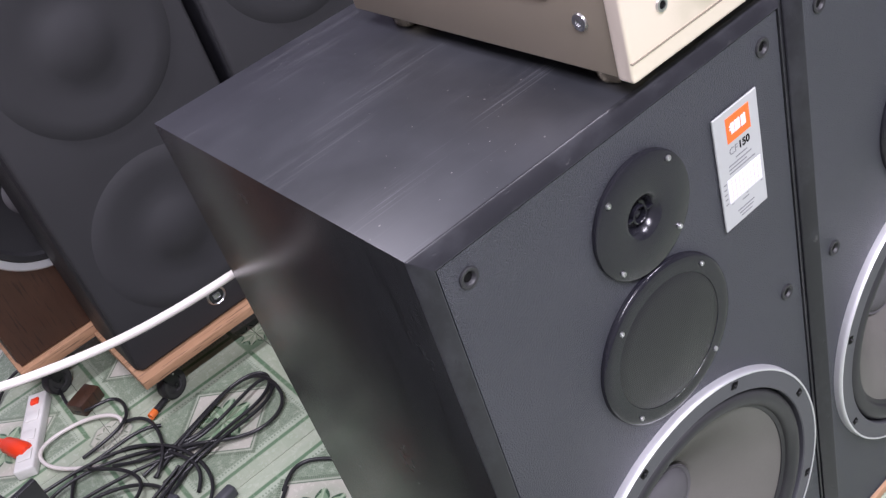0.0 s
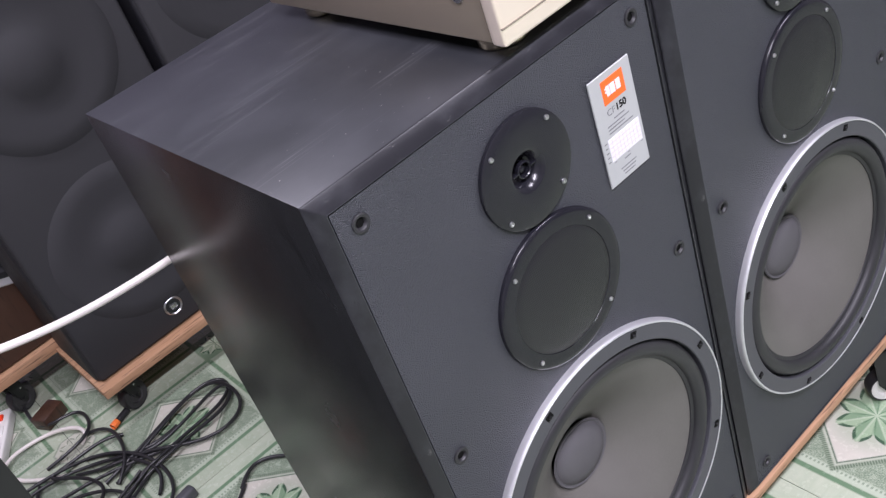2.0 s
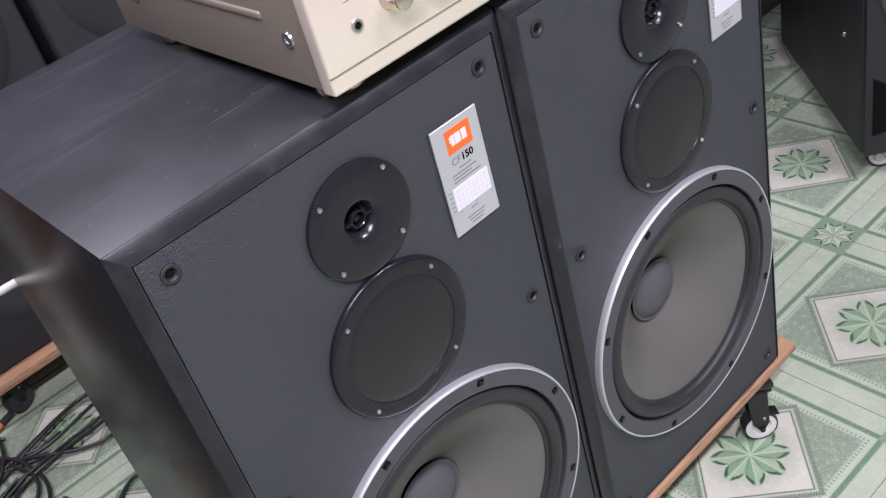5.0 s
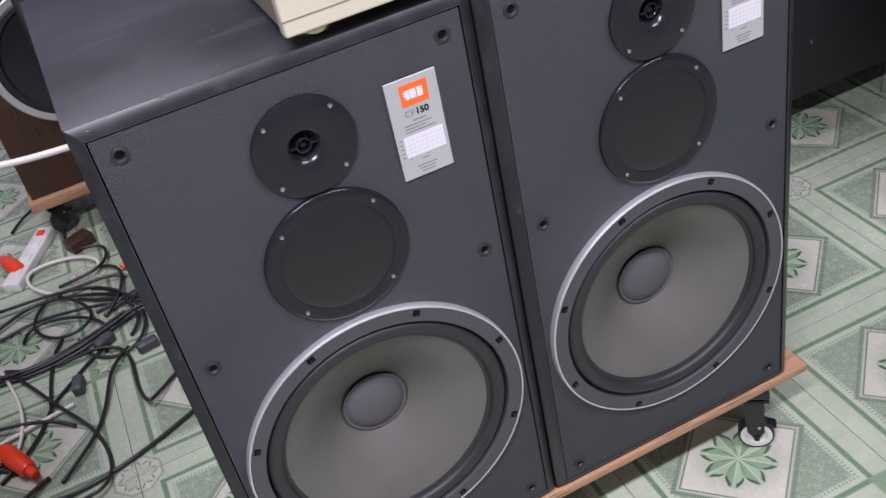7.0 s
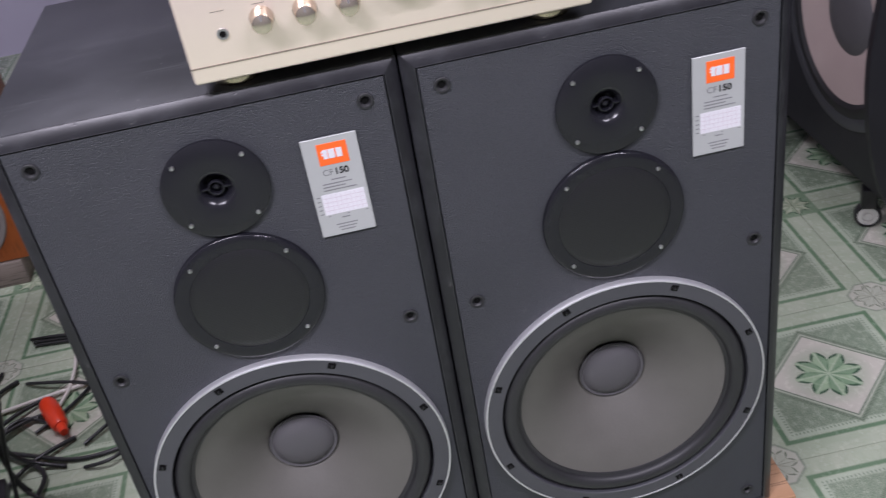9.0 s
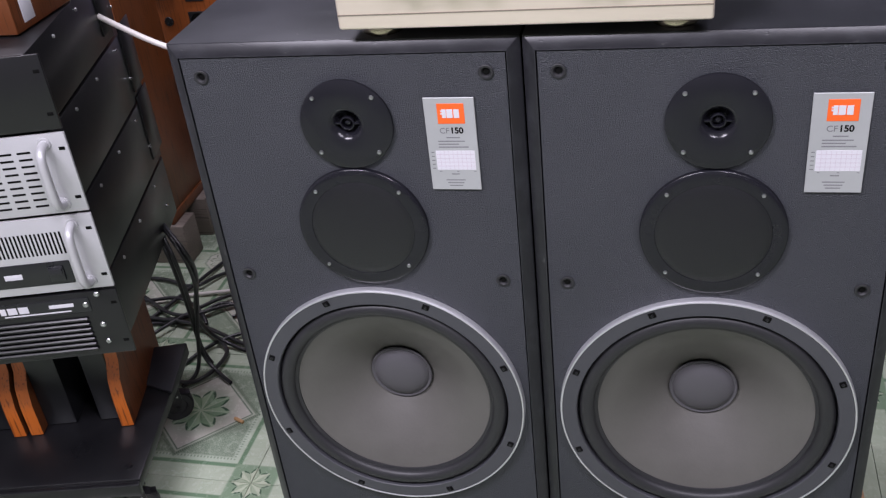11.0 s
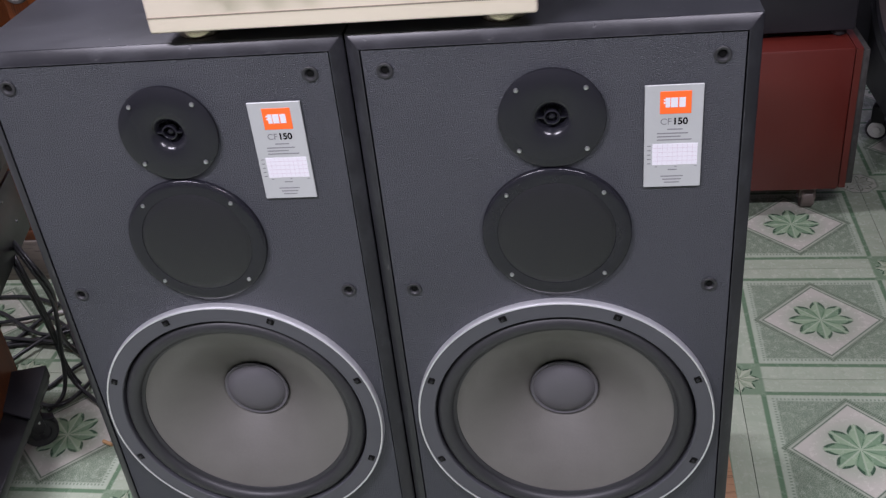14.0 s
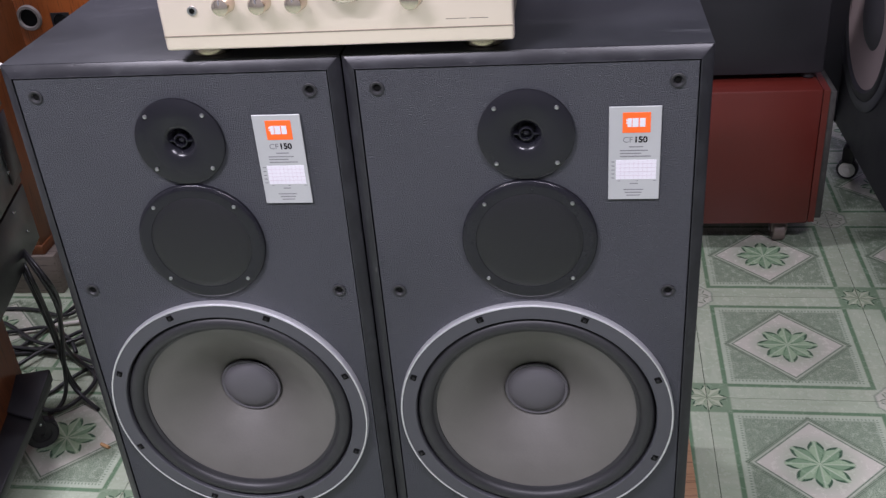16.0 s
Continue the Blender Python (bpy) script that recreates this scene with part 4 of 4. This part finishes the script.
def book_end_speaker(x, w):
    """A small black box between two shaped orange wooden cheeks."""
    t = thing("wooden_cheek_speaker", RACK @ pose(x, 0.045, 0.152), "small black loudspeaker with orange wooden cheeks under the amplifiers", "loudspeaker", "small loudspeakers under the rack")
    for cx in (-w / 2, w / 2 - 0.024):
        bm = bmesh.new()
        prof = [(0.05, 0.0), (0.05, 0.07), (0.058, 0.11), (0.078, 0.14), (0.082, 0.165), (0.07, 0.20), (0.06, 0.247), (0.30, 0.247), (0.30, 0.0)]
        rows = [[bm.verts.new((xx, y, z)) for y, z in prof] for xx in (cx, cx + 0.024)]
        n = len(prof)
        bm.faces.new(rows[0]), bm.faces.new(rows[1])
        for k in range(n):
            bm.faces.new((rows[0][k], rows[0][(k + 1) % n], rows[1][(k + 1) % n], rows[1][k]))
        cheek = part("wooden_cheek", bm, bright_orange, t, "shaped wooden cheek, orange edge and brown side")
        cheek.data.materials.append(brown_shaded_orange)
        for p in cheek.data.polygons:
            p.material_index = 1 if abs(p.normal.x) > 0.9 else 0
    part("inner_panel", box(-w / 2 + 0.0245, -0.018, 0.075, 0.28, 0, 0.247, 0.003), black_plastic, t)
    part("inner_panel", box(0.030, w / 2 - 0.0245, 0.075, 0.28, 0, 0.247, 0.003), black_plastic, t)
    part("back_panel", box(-w / 2 + 0.0245, w / 2 - 0.0245, 0.285, 0.30, 0, 0.247, 0.002), black_plastic, t)
    return t


book_end_speaker(-0.195, 0.205)
book_end_speaker(-0.410, 0.205)

trolley = thing("equipment_trolley", pose(-0.771, 0.083, 0, 0, 0, 11), "low black steel trolley on casters, carrying the amplifier rack", "trolley")
part("shelf", box(-0.60, 0.0, 0.0, 0.385, 0.126, 0.150, 0.004), steel_black, trolley, "black painted shelf")
part("front_rail", box(-0.60, 0.0, -0.012, 0.0005, 0.118, 0.146, 0.003), steel_black, trolley)
wing = bmesh.new()
base = [(-0.085, 0.285), (0.006, 0.235), (0.012, 0.372), (-0.075, 0.372)]
low, high = [wing.verts.new((x, y, 0.1505)) for x, y in base], [wing.verts.new((x, y, z)) for (x, y), z in zip(base, (0.156, 0.160, 0.182, 0.176))]
wing.faces.new(low), wing.faces.new(high)
for k in range(4):
    wing.faces.new((low[k - 1], low[k], high[k], high[k - 1]))
bmesh.ops.bevel(wing, geom=list(wing.edges), offset=0.004, segments=2, affect="EDGES", profile=0.5)
part("corner_wing", wing, black_paint, trolley, "slanted black corner plate")
for x, y in ((-0.05, 0.045), (-0.05, 0.34), (-0.54, 0.045), (-0.54, 0.34)):
    caster(trolley, x, y, 0.126, 0.036, 0.4, False)
part("edge_bolt", lathe([(0.0, 0.1545), (0.006, 0.1535), (0.007, 0.150)], 14, -0.03, 0, axis="z", cy=0.035), steel_black, trolley)

# ---- cords and plugs on the floor ----

def cord(pts, r=0.0038, material=None, label="black rubber-sheathed cord lying loose on the tiles", name="cable"):
    c = tube(name, pts, r, material or cable_black)
    return tagged(c, label, "cable", "tangle of cables")


# black cords lying over one another
cord([(-0.621, 1.239, 0.006), (-0.551, 1.236, 0.018), (-0.457, 1.266, 0.018), (-0.38, 1.301, 0.008), (-0.323, 1.281, 0.026), (-0.281, 1.276, 0.012), (-0.279, 1.233, 0.008), (-0.332, 1.192, 0.012), (-0.408, 1.197, 0.008), (-0.474, 1.178, 0.018), (-0.537, 1.163, 0.026), (-0.599, 1.179, 0.006)], 0.0042)
cord([(-0.612, 1.295, 0.006), (-0.538, 1.247, 0.012), (-0.493, 1.191, 0.026), (-0.434, 1.151, 0.008), (-0.379, 1.114, 0.012), (-0.323, 1.128, 0.008), (-0.293, 1.158, 0.012), (-0.285, 1.203, 0.026), (-0.299, 1.284, 0.018), (-0.366, 1.298, 0.012), (-0.448, 1.251, 0.026), (-0.534, 1.241, 0.012), (-0.605, 1.212, 0.006)], 0.0042)
cord([(-0.619, 1.357, 0.006), (-0.571, 1.329, 0.008), (-0.554, 1.25, 0.012), (-0.524, 1.165, 0.026), (-0.527, 1.12, 0.012), (-0.559, 1.09, 0.006)], 0.0042)
cord([(-0.439, 0.936, 0.006), (-0.409, 0.957, 0.012), (-0.379, 0.971, 0.008), (-0.349, 0.949, 0.008), (-0.325, 0.917, 0.006)], 0.0042)
cord([(-0.654, 1.33, 0.006), (-0.614, 1.283, 0.012), (-0.57, 1.265, 0.012), (-0.536, 1.238, 0.012), (-0.475, 1.216, 0.012), (-0.39, 1.229, 0.018), (-0.321, 1.248, 0.018), (-0.279, 1.251, 0.012), (-0.29, 1.202, 0.012), (-0.337, 1.173, 0.012), (-0.406, 1.174, 0.012), (-0.512, 1.156, 0.026), (-0.574, 1.16, 0.006)], 0.0042)
cord([(-0.582, 1.438, 0.006), (-0.551, 1.411, 0.018), (-0.528, 1.381, 0.008), (-0.539, 1.303, 0.018), (-0.557, 1.233, 0.026), (-0.602, 1.207, 0.006)], 0.0042)
cord([(-0.959, 1.133, 0.006), (-0.881, 1.12, 0.01), (-0.805, 1.099, 0.01), (-0.708, 1.102, 0.016), (-0.621, 1.121, 0.022), (-0.545, 1.182, 0.006)], 0.004)
cord([(-0.947, 1.143, 0.006), (-0.865, 1.113, 0.022), (-0.791, 1.101, 0.016), (-0.698, 1.121, 0.01), (-0.611, 1.148, 0.01), (-0.532, 1.169, 0.022)], 0.004)
cord([(-0.969, 1.149, 0.006), (-0.887, 1.119, 0.022), (-0.815, 1.115, 0.01), (-0.72, 1.127, 0.01), (-0.633, 1.154, 0.01), (-0.554, 1.175, 0.022)], 0.004)
cord([(-0.953, 1.119, 0.006), (-0.876, 1.111, 0.006), (-0.799, 1.085, 0.01), (-0.704, 1.102, 0.006), (-0.616, 1.116, 0.016), (-0.539, 1.168, 0.006)], 0.004)
cord([(-0.91, 1.418, 0.006), (-0.849, 1.386, 0.022), (-0.764, 1.379, 0.022), (-0.679, 1.365, 0.022), (-0.584, 1.32, 0.022), (-0.528, 1.233, 0.022), (-0.509, 1.143, 0.01), (-0.53, 1.052, 0.016), (-0.577, 1.031, 0.006), (-0.63, 1.038, 0.006), (-0.667, 1.084, 0.01), (-0.676, 1.157, 0.006)], 0.0042)
cord([(-0.727, 1.383, 0.006), (-0.775, 1.288, 0.022), (-0.77, 1.238, 0.01), (-0.712, 1.166, 0.016), (-0.641, 1.177, 0.022), (-0.623, 1.239, 0.016), (-0.658, 1.31, 0.022), (-0.719, 1.37, 0.022), (-0.637, 1.365, 0.016), (-0.554, 1.361, 0.022), (-0.523, 1.345, 0.006)], 0.0042)
cord([(-0.429, 1.244, 0.006), (-0.468, 1.229, 0.01), (-0.53, 1.235, 0.016), (-0.604, 1.324, 0.006), (-0.711, 1.361, 0.016), (-0.798, 1.376, 0.01), (-0.86, 1.307, 0.016), (-0.918, 1.322, 0.006)], 0.0042)
cord([(-0.922, 1.276, 0.006), (-0.867, 1.281, 0.006), (-0.778, 1.307, 0.01), (-0.681, 1.273, 0.016), (-0.585, 1.248, 0.016), (-0.432, 1.17, 0.006)], 0.0042)
cord([(-0.429, 0.939, 0.006), (-0.464, 0.909, 0.006), (-0.506, 0.876, 0.006), (-0.555, 0.811, 0.022), (-0.572, 0.818, 0.022), (-0.581, 0.901, 0.006), (-0.573, 0.97, 0.016), (-0.58, 1.052, 0.006), (-0.63, 1.075, 0.022), (-0.686, 1.088, 0.01), (-0.768, 1.088, 0.006), (-0.853, 1.152, 0.006)], 0.0042)
cord([(-0.853, 1.152, 0.006), (-0.807, 1.057, 0.016), (-0.767, 0.96, 0.022), (-0.719, 0.864, 0.022), (-0.69, 0.821, 0.006), (-0.671, 0.732, 0.006), (-0.673, 0.663, 0.006), (-0.7, 0.609, 0.022), (-0.766, 0.629, 0.006)], 0.0042)
cord([(-0.573, 1.051, 0.006), (-0.613, 1.001, 0.016), (-0.634, 0.95, 0.016), (-0.654, 0.869, 0.01), (-0.688, 0.8, 0.006), (-0.724, 0.743, 0.016), (-0.776, 0.702, 0.006)], 0.0042)
cord([(-0.62, 1.088, 0.006), (-0.657, 1.07, 0.006), (-0.715, 1.003, 0.006), (-0.772, 0.957, 0.006), (-0.786, 0.892, 0.006), (-0.841, 0.815, 0.01), (-0.894, 0.777, 0.006)], 0.0042)
cord([(-0.947, 0.967, 0.006), (-0.894, 0.934, 0.022), (-0.836, 0.927, 0.016), (-0.766, 0.895, 0.016), (-0.727, 0.856, 0.006)], 0.0042)
cord([(-0.713, 1.185, 0.006), (-0.747, 1.135, 0.01), (-0.759, 1.058, 0.006), (-0.772, 0.921, 0.006)], 0.0042)
cord([(-0.803, 1.232, 0.006), (-0.786, 1.28, 0.016), (-0.71, 1.27, 0.016), (-0.621, 1.211, 0.016), (-0.589, 1.131, 0.01), (-0.624, 1.068, 0.006)], 0.0042)
cord([(-0.783, 1.793, 0.006), (-0.728, 1.857, 0.022), (-0.676, 1.87, 0.022), (-0.638, 1.843, 0.022), (-0.631, 1.736, 0.022), (-0.652, 1.63, 0.006), (-0.64, 1.549, 0.016), (-0.59, 1.534, 0.022), (-0.552, 1.533, 0.01), (-0.549, 1.462, 0.016), (-0.581, 1.396, 0.022), (-0.692, 1.419, 0.006)], 0.0042)
cord([(-1.422, 0.865, 0.006), (-1.262, 0.895, 0.006), (-1.185, 0.866, 0.006), (-1.075, 0.767, 0.016), (-0.979, 0.742, 0.022), (-0.93, 0.822, 0.016), (-0.87, 0.836, 0.006)], 0.005)
cord([(-1.37, 0.745, 0.006), (-1.21, 0.775, 0.006), (-1.167, 0.755, 0.016), (-1.064, 0.743, 0.016), (-0.946, 0.723, 0.022), (-0.821, 0.664, 0.006), (-0.736, 0.647, 0.006), (-0.56, 0.697, 0.006), (-0.4, 0.787, 0.006)], 0.005)
cord([(-1.306, 0.636, 0.006), (-1.146, 0.666, 0.006), (-1.132, 0.704, 0.006), (-1.092, 0.797, 0.006), (-1.037, 0.936, 0.016), (-1.016, 1.03, 0.006)], 0.005)
cord([(-1.264, 0.599, 0.006), (-1.104, 0.629, 0.006), (-1.08, 0.654, 0.016), (-1.036, 0.722, 0.022), (-0.983, 0.808, 0.016), (-0.93, 0.866, 0.016), (-0.875, 0.895, 0.006)], 0.005)
cord([(-1.15, 0.727, 0.006), (-0.99, 0.757, 0.006), (-0.948, 0.72, 0.01), (-0.864, 0.657, 0.016), (-0.842, 0.628, 0.01), (-0.849, 0.562, 0.016), (-0.868, 0.517, 0.016), (-0.9, 0.503, 0.016), (-0.937, 0.528, 0.006)], 0.005)
cord([(-1.138, 0.74, 0.006), (-0.978, 0.77, 0.006), (-0.966, 0.797, 0.016), (-0.935, 0.819, 0.022), (-0.902, 0.832, 0.006), (-0.864, 0.798, 0.006)], 0.005)
cord([(-1.112, 0.531, 0.006), (-0.952, 0.561, 0.006), (-0.936, 0.596, 0.006), (-0.906, 0.658, 0.01), (-0.854, 0.694, 0.016), (-0.799, 0.733, 0.006)], 0.005)
cord([(-1.324, 0.924, 0.006), (-1.164, 0.954, 0.006), (-1.08, 0.889, 0.01), (-1.02, 0.895, 0.016), (-1.011, 0.955, 0.01), (-0.97, 0.984, 0.006)], 0.005)
cord([(-1.351, 0.794, 0.006), (-1.191, 0.824, 0.006), (-1.118, 0.824, 0.016), (-1.067, 0.86, 0.01), (-0.968, 0.775, 0.022), (-0.951, 0.744, 0.006)], 0.005)
cord([(-0.98, 0.585, 0.47), (-0.95, 0.62, 0.455), (-0.826, 0.466, 0.4), (-0.842, 0.5, 0.34), (-0.864, 0.541, 0.26), (-0.89, 0.591, 0.13), (-0.884, 0.577, 0.05), (-0.871, 0.576, 0.012), (-0.8, 0.528, 0.006)], 0.0047, label="black power cord hanging from the amplifier rack to the floor")
cord([(-0.98, 0.585, 0.47), (-0.95, 0.62, 0.455), (-0.797, 0.463, 0.42), (-0.798, 0.487, 0.36), (-0.823, 0.538, 0.27), (-0.858, 0.571, 0.18), (-0.884, 0.583, 0.1), (-0.887, 0.568, 0.02), (-0.891, 0.529, 0.006), (-0.911, 0.506, 0.006)], 0.0047, label="black power cord hanging from the amplifier rack to the floor")
cord([(-0.98, 0.585, 0.47), (-0.95, 0.62, 0.455), (-0.811, 0.462, 0.41), (-0.83, 0.497, 0.33), (-0.858, 0.548, 0.23), (-0.886, 0.592, 0.12), (-0.899, 0.601, 0.04), (-0.871, 0.592, 0.006)], 0.0047, label="black power cord hanging from the amplifier rack to the floor")
cord([(-0.98, 0.585, 0.47), (-0.95, 0.62, 0.455), (-0.785, 0.457, 0.42), (-0.788, 0.492, 0.36), (-0.816, 0.536, 0.28), (-0.881, 0.596, 0.17), (-0.916, 0.66, 0.06), (-0.888, 0.674, 0.012), (-0.807, 0.646, 0.006)], 0.0047, label="black power cord hanging from the amplifier rack to the floor")
cord([(-0.672, 1.355, 0.006), (-0.747, 1.413, 0.016), (-0.774, 1.495, 0.016), (-0.746, 1.542, 0.016), (-0.657, 1.548, 0.006), (-0.585, 1.479, 0.022), (-0.569, 1.427, 0.016), (-0.602, 1.417, 0.006)], 0.0048, cable_white, "off-white flat cord looped on the tiles")
cord([(-0.865, 1.162, 0.006), (-0.838, 1.053, 0.006), (-0.822, 0.94, 0.022), (-0.838, 0.883, 0.01), (-0.856, 0.848, 0.006)], 0.0042, cable_white, "off-white cord among the black cables")
cord([(-1.06, 0.86, 0.006), (-0.96, 0.88, 0.012), (-0.86, 0.90, 0.010), (-0.72, 0.93, 0.006)], 0.0050, cable_white, "off-white cord among the black cables")
hose = tube("white_hose", [(-0.95, 0.46, 0.965), (-0.90, 0.49, 0.925), (-0.84, 0.50, 0.884), (-0.77, 0.50, 0.845), (-0.72, 0.50, 0.822), (-0.60, 0.50, 0.787), (-0.50, 0.50, 0.776), (-0.40, 0.50, 0.772), (-0.25, 0.52, 0.765), (-0.1, 0.60, 0.70), (0.0, 0.66, 0.50), (0.0, 0.68, 0.2), (0.0, 0.70, 0.0056), (0.10, 0.72, 0.0056)], 0.0054, cable_white)
tagged(hose, "thick off-white cable slung from the rack behind the loudspeakers", "cable")


def plug(x, y, turn, label, body, length=0.075, r=0.017, z=None):
    t = thing("power_plug", pose(x, y, (r if z is None else z), 0, 0, turn), label, "plug", "plugs on the floor")
    part("plug_body", lathe([(0.0, -length), (r * 0.8, -length), (r, -length * 0.85), (r, -length * 0.35), (r * 0.9, -length * 0.30), (r * 0.9, -0.01), (r * 0.7, 0.0), (0.0, 0.0)], 24, axis="x"), body, t)
    part("cord_sleeve", lathe([(r * 0.55, 0.0), (r * 0.42, 0.025), (0.0, 0.026)], 16, axis="x"), body, t)
    return t


plug(-0.830, 0.762, -64, "bright red trailing plug on the tiles", red_plastic, 0.105, 0.021)
plug(-0.806, 1.62, 110, "bright red trailing plug on the tiles", red_plastic, 0.09, 0.022)
jackplug = thing("jack_plug", pose(-0.497, 1.398, 0.012, 0, 0, 22), "black jack plug with an orange ring and bright tip", "plug", "plugs on the floor")
part("sleeve", lathe([(0.0, -0.03), (0.006, -0.03), (0.008, -0.02), (0.008, 0.022), (0.0, 0.022)], 18, axis="x"), cable_black, jackplug)
part("orange_ring", lathe([(0.0082, -0.034), (0.0088, -0.032), (0.0088, -0.016), (0.0082, -0.015)], 18, axis="x"), red_orange, jackplug, "orange band")
part("metal_tip", lathe([(0.0, 0.022), (0.0065, 0.022), (0.0065, 0.052), (0.004, 0.058), (0.0, 0.058)], 18, axis="x"), white_plastic, jackplug, "bright tip")
for x, y, a in ((-0.62, 1.10, 30), (-0.70, 0.98, 80), (-0.53, 1.02, 10)):
    b = part("cable_joint", box(-0.026, 0.026, -0.013, 0.013, 0.0, 0.026, 0.007, 3), plug_grey)
    b.matrix_basis = pose(x, y, 0.0, 0, 0, a)
    tagged(b, "dark grey moulded cable connector on the floor", "connector", "cable connectors")

strip = thing("power_strip", pose(-0.745, 1.60, 0, 0, 0, 62), "off-white power strip with red switches on the tiles", "power strip")
part("strip_body", box(-0.13, 0.13, -0.024, 0.024, 0.0, 0.030, 0.005, 3), white_plastic, strip)
for x in (-0.085, -0.02, 0.045):
    part("outlet", box(x - 0.017, x + 0.017, -0.016, 0.016, 0.0295, 0.0325, 0.002), white_plastic, strip)
part("red_switch", box(0.085, 0.105, -0.010, 0.010, 0.029, 0.036, 0.002), red_plastic, strip)
bl = part("wood_offcut", box(-0.035, 0.035, -0.025, 0.025, 0, 0.035, 0.004), brown_wood)
bl.matrix_basis = pose(-0.61, 1.585, 0, 0, 0, 25)
tagged(bl, "small dark wooden offcut on the floor", "wood offcut")
butt = part("cigarette_end", lathe([(0.0, -0.012), (0.0038, -0.012), (0.0040, 0.004), (0.0036, 0.013), (0.0, 0.013)], 14, axis="x"), butt_tan)
butt.matrix_basis = pose(-0.734, 0.409, 0.004, 0, 0, -25)
tagged(butt, "tan cigarette end lying on a tile", "cigarette end")

# ---- floor tiles ----
def tile_mesh():
    bm = box(-0.1993, 0.1993, -0.1993, 0.1993, -0.009, 0.0, 0)
    me = bpy.data.meshes.new("tile")
    bm.to_mesh(me)
    bm.free()
    me.materials.append(glaze)
    return me


TILE, SKEW = tile_mesh(), -1.2
for i in range(-7, 8):
    for j in range(-8, 9):
        c, s = 0.4 * math.cos(radians(SKEW)), 0.4 * math.sin(radians(SKEW))
        x, y = 0.355 + i * c - j * s, 0.012 + i * s + j * c
        if X0 - 0.1 < x < X1 + 0.1 and Y0 - 0.1 < y < Y1 + 0.1:
            t = new("tile", TILE)
            t.parent = floor
            t.matrix_basis = pose(x, y, 0, 0, 0, SKEW + (0 if (i + j) % 2 else 90))
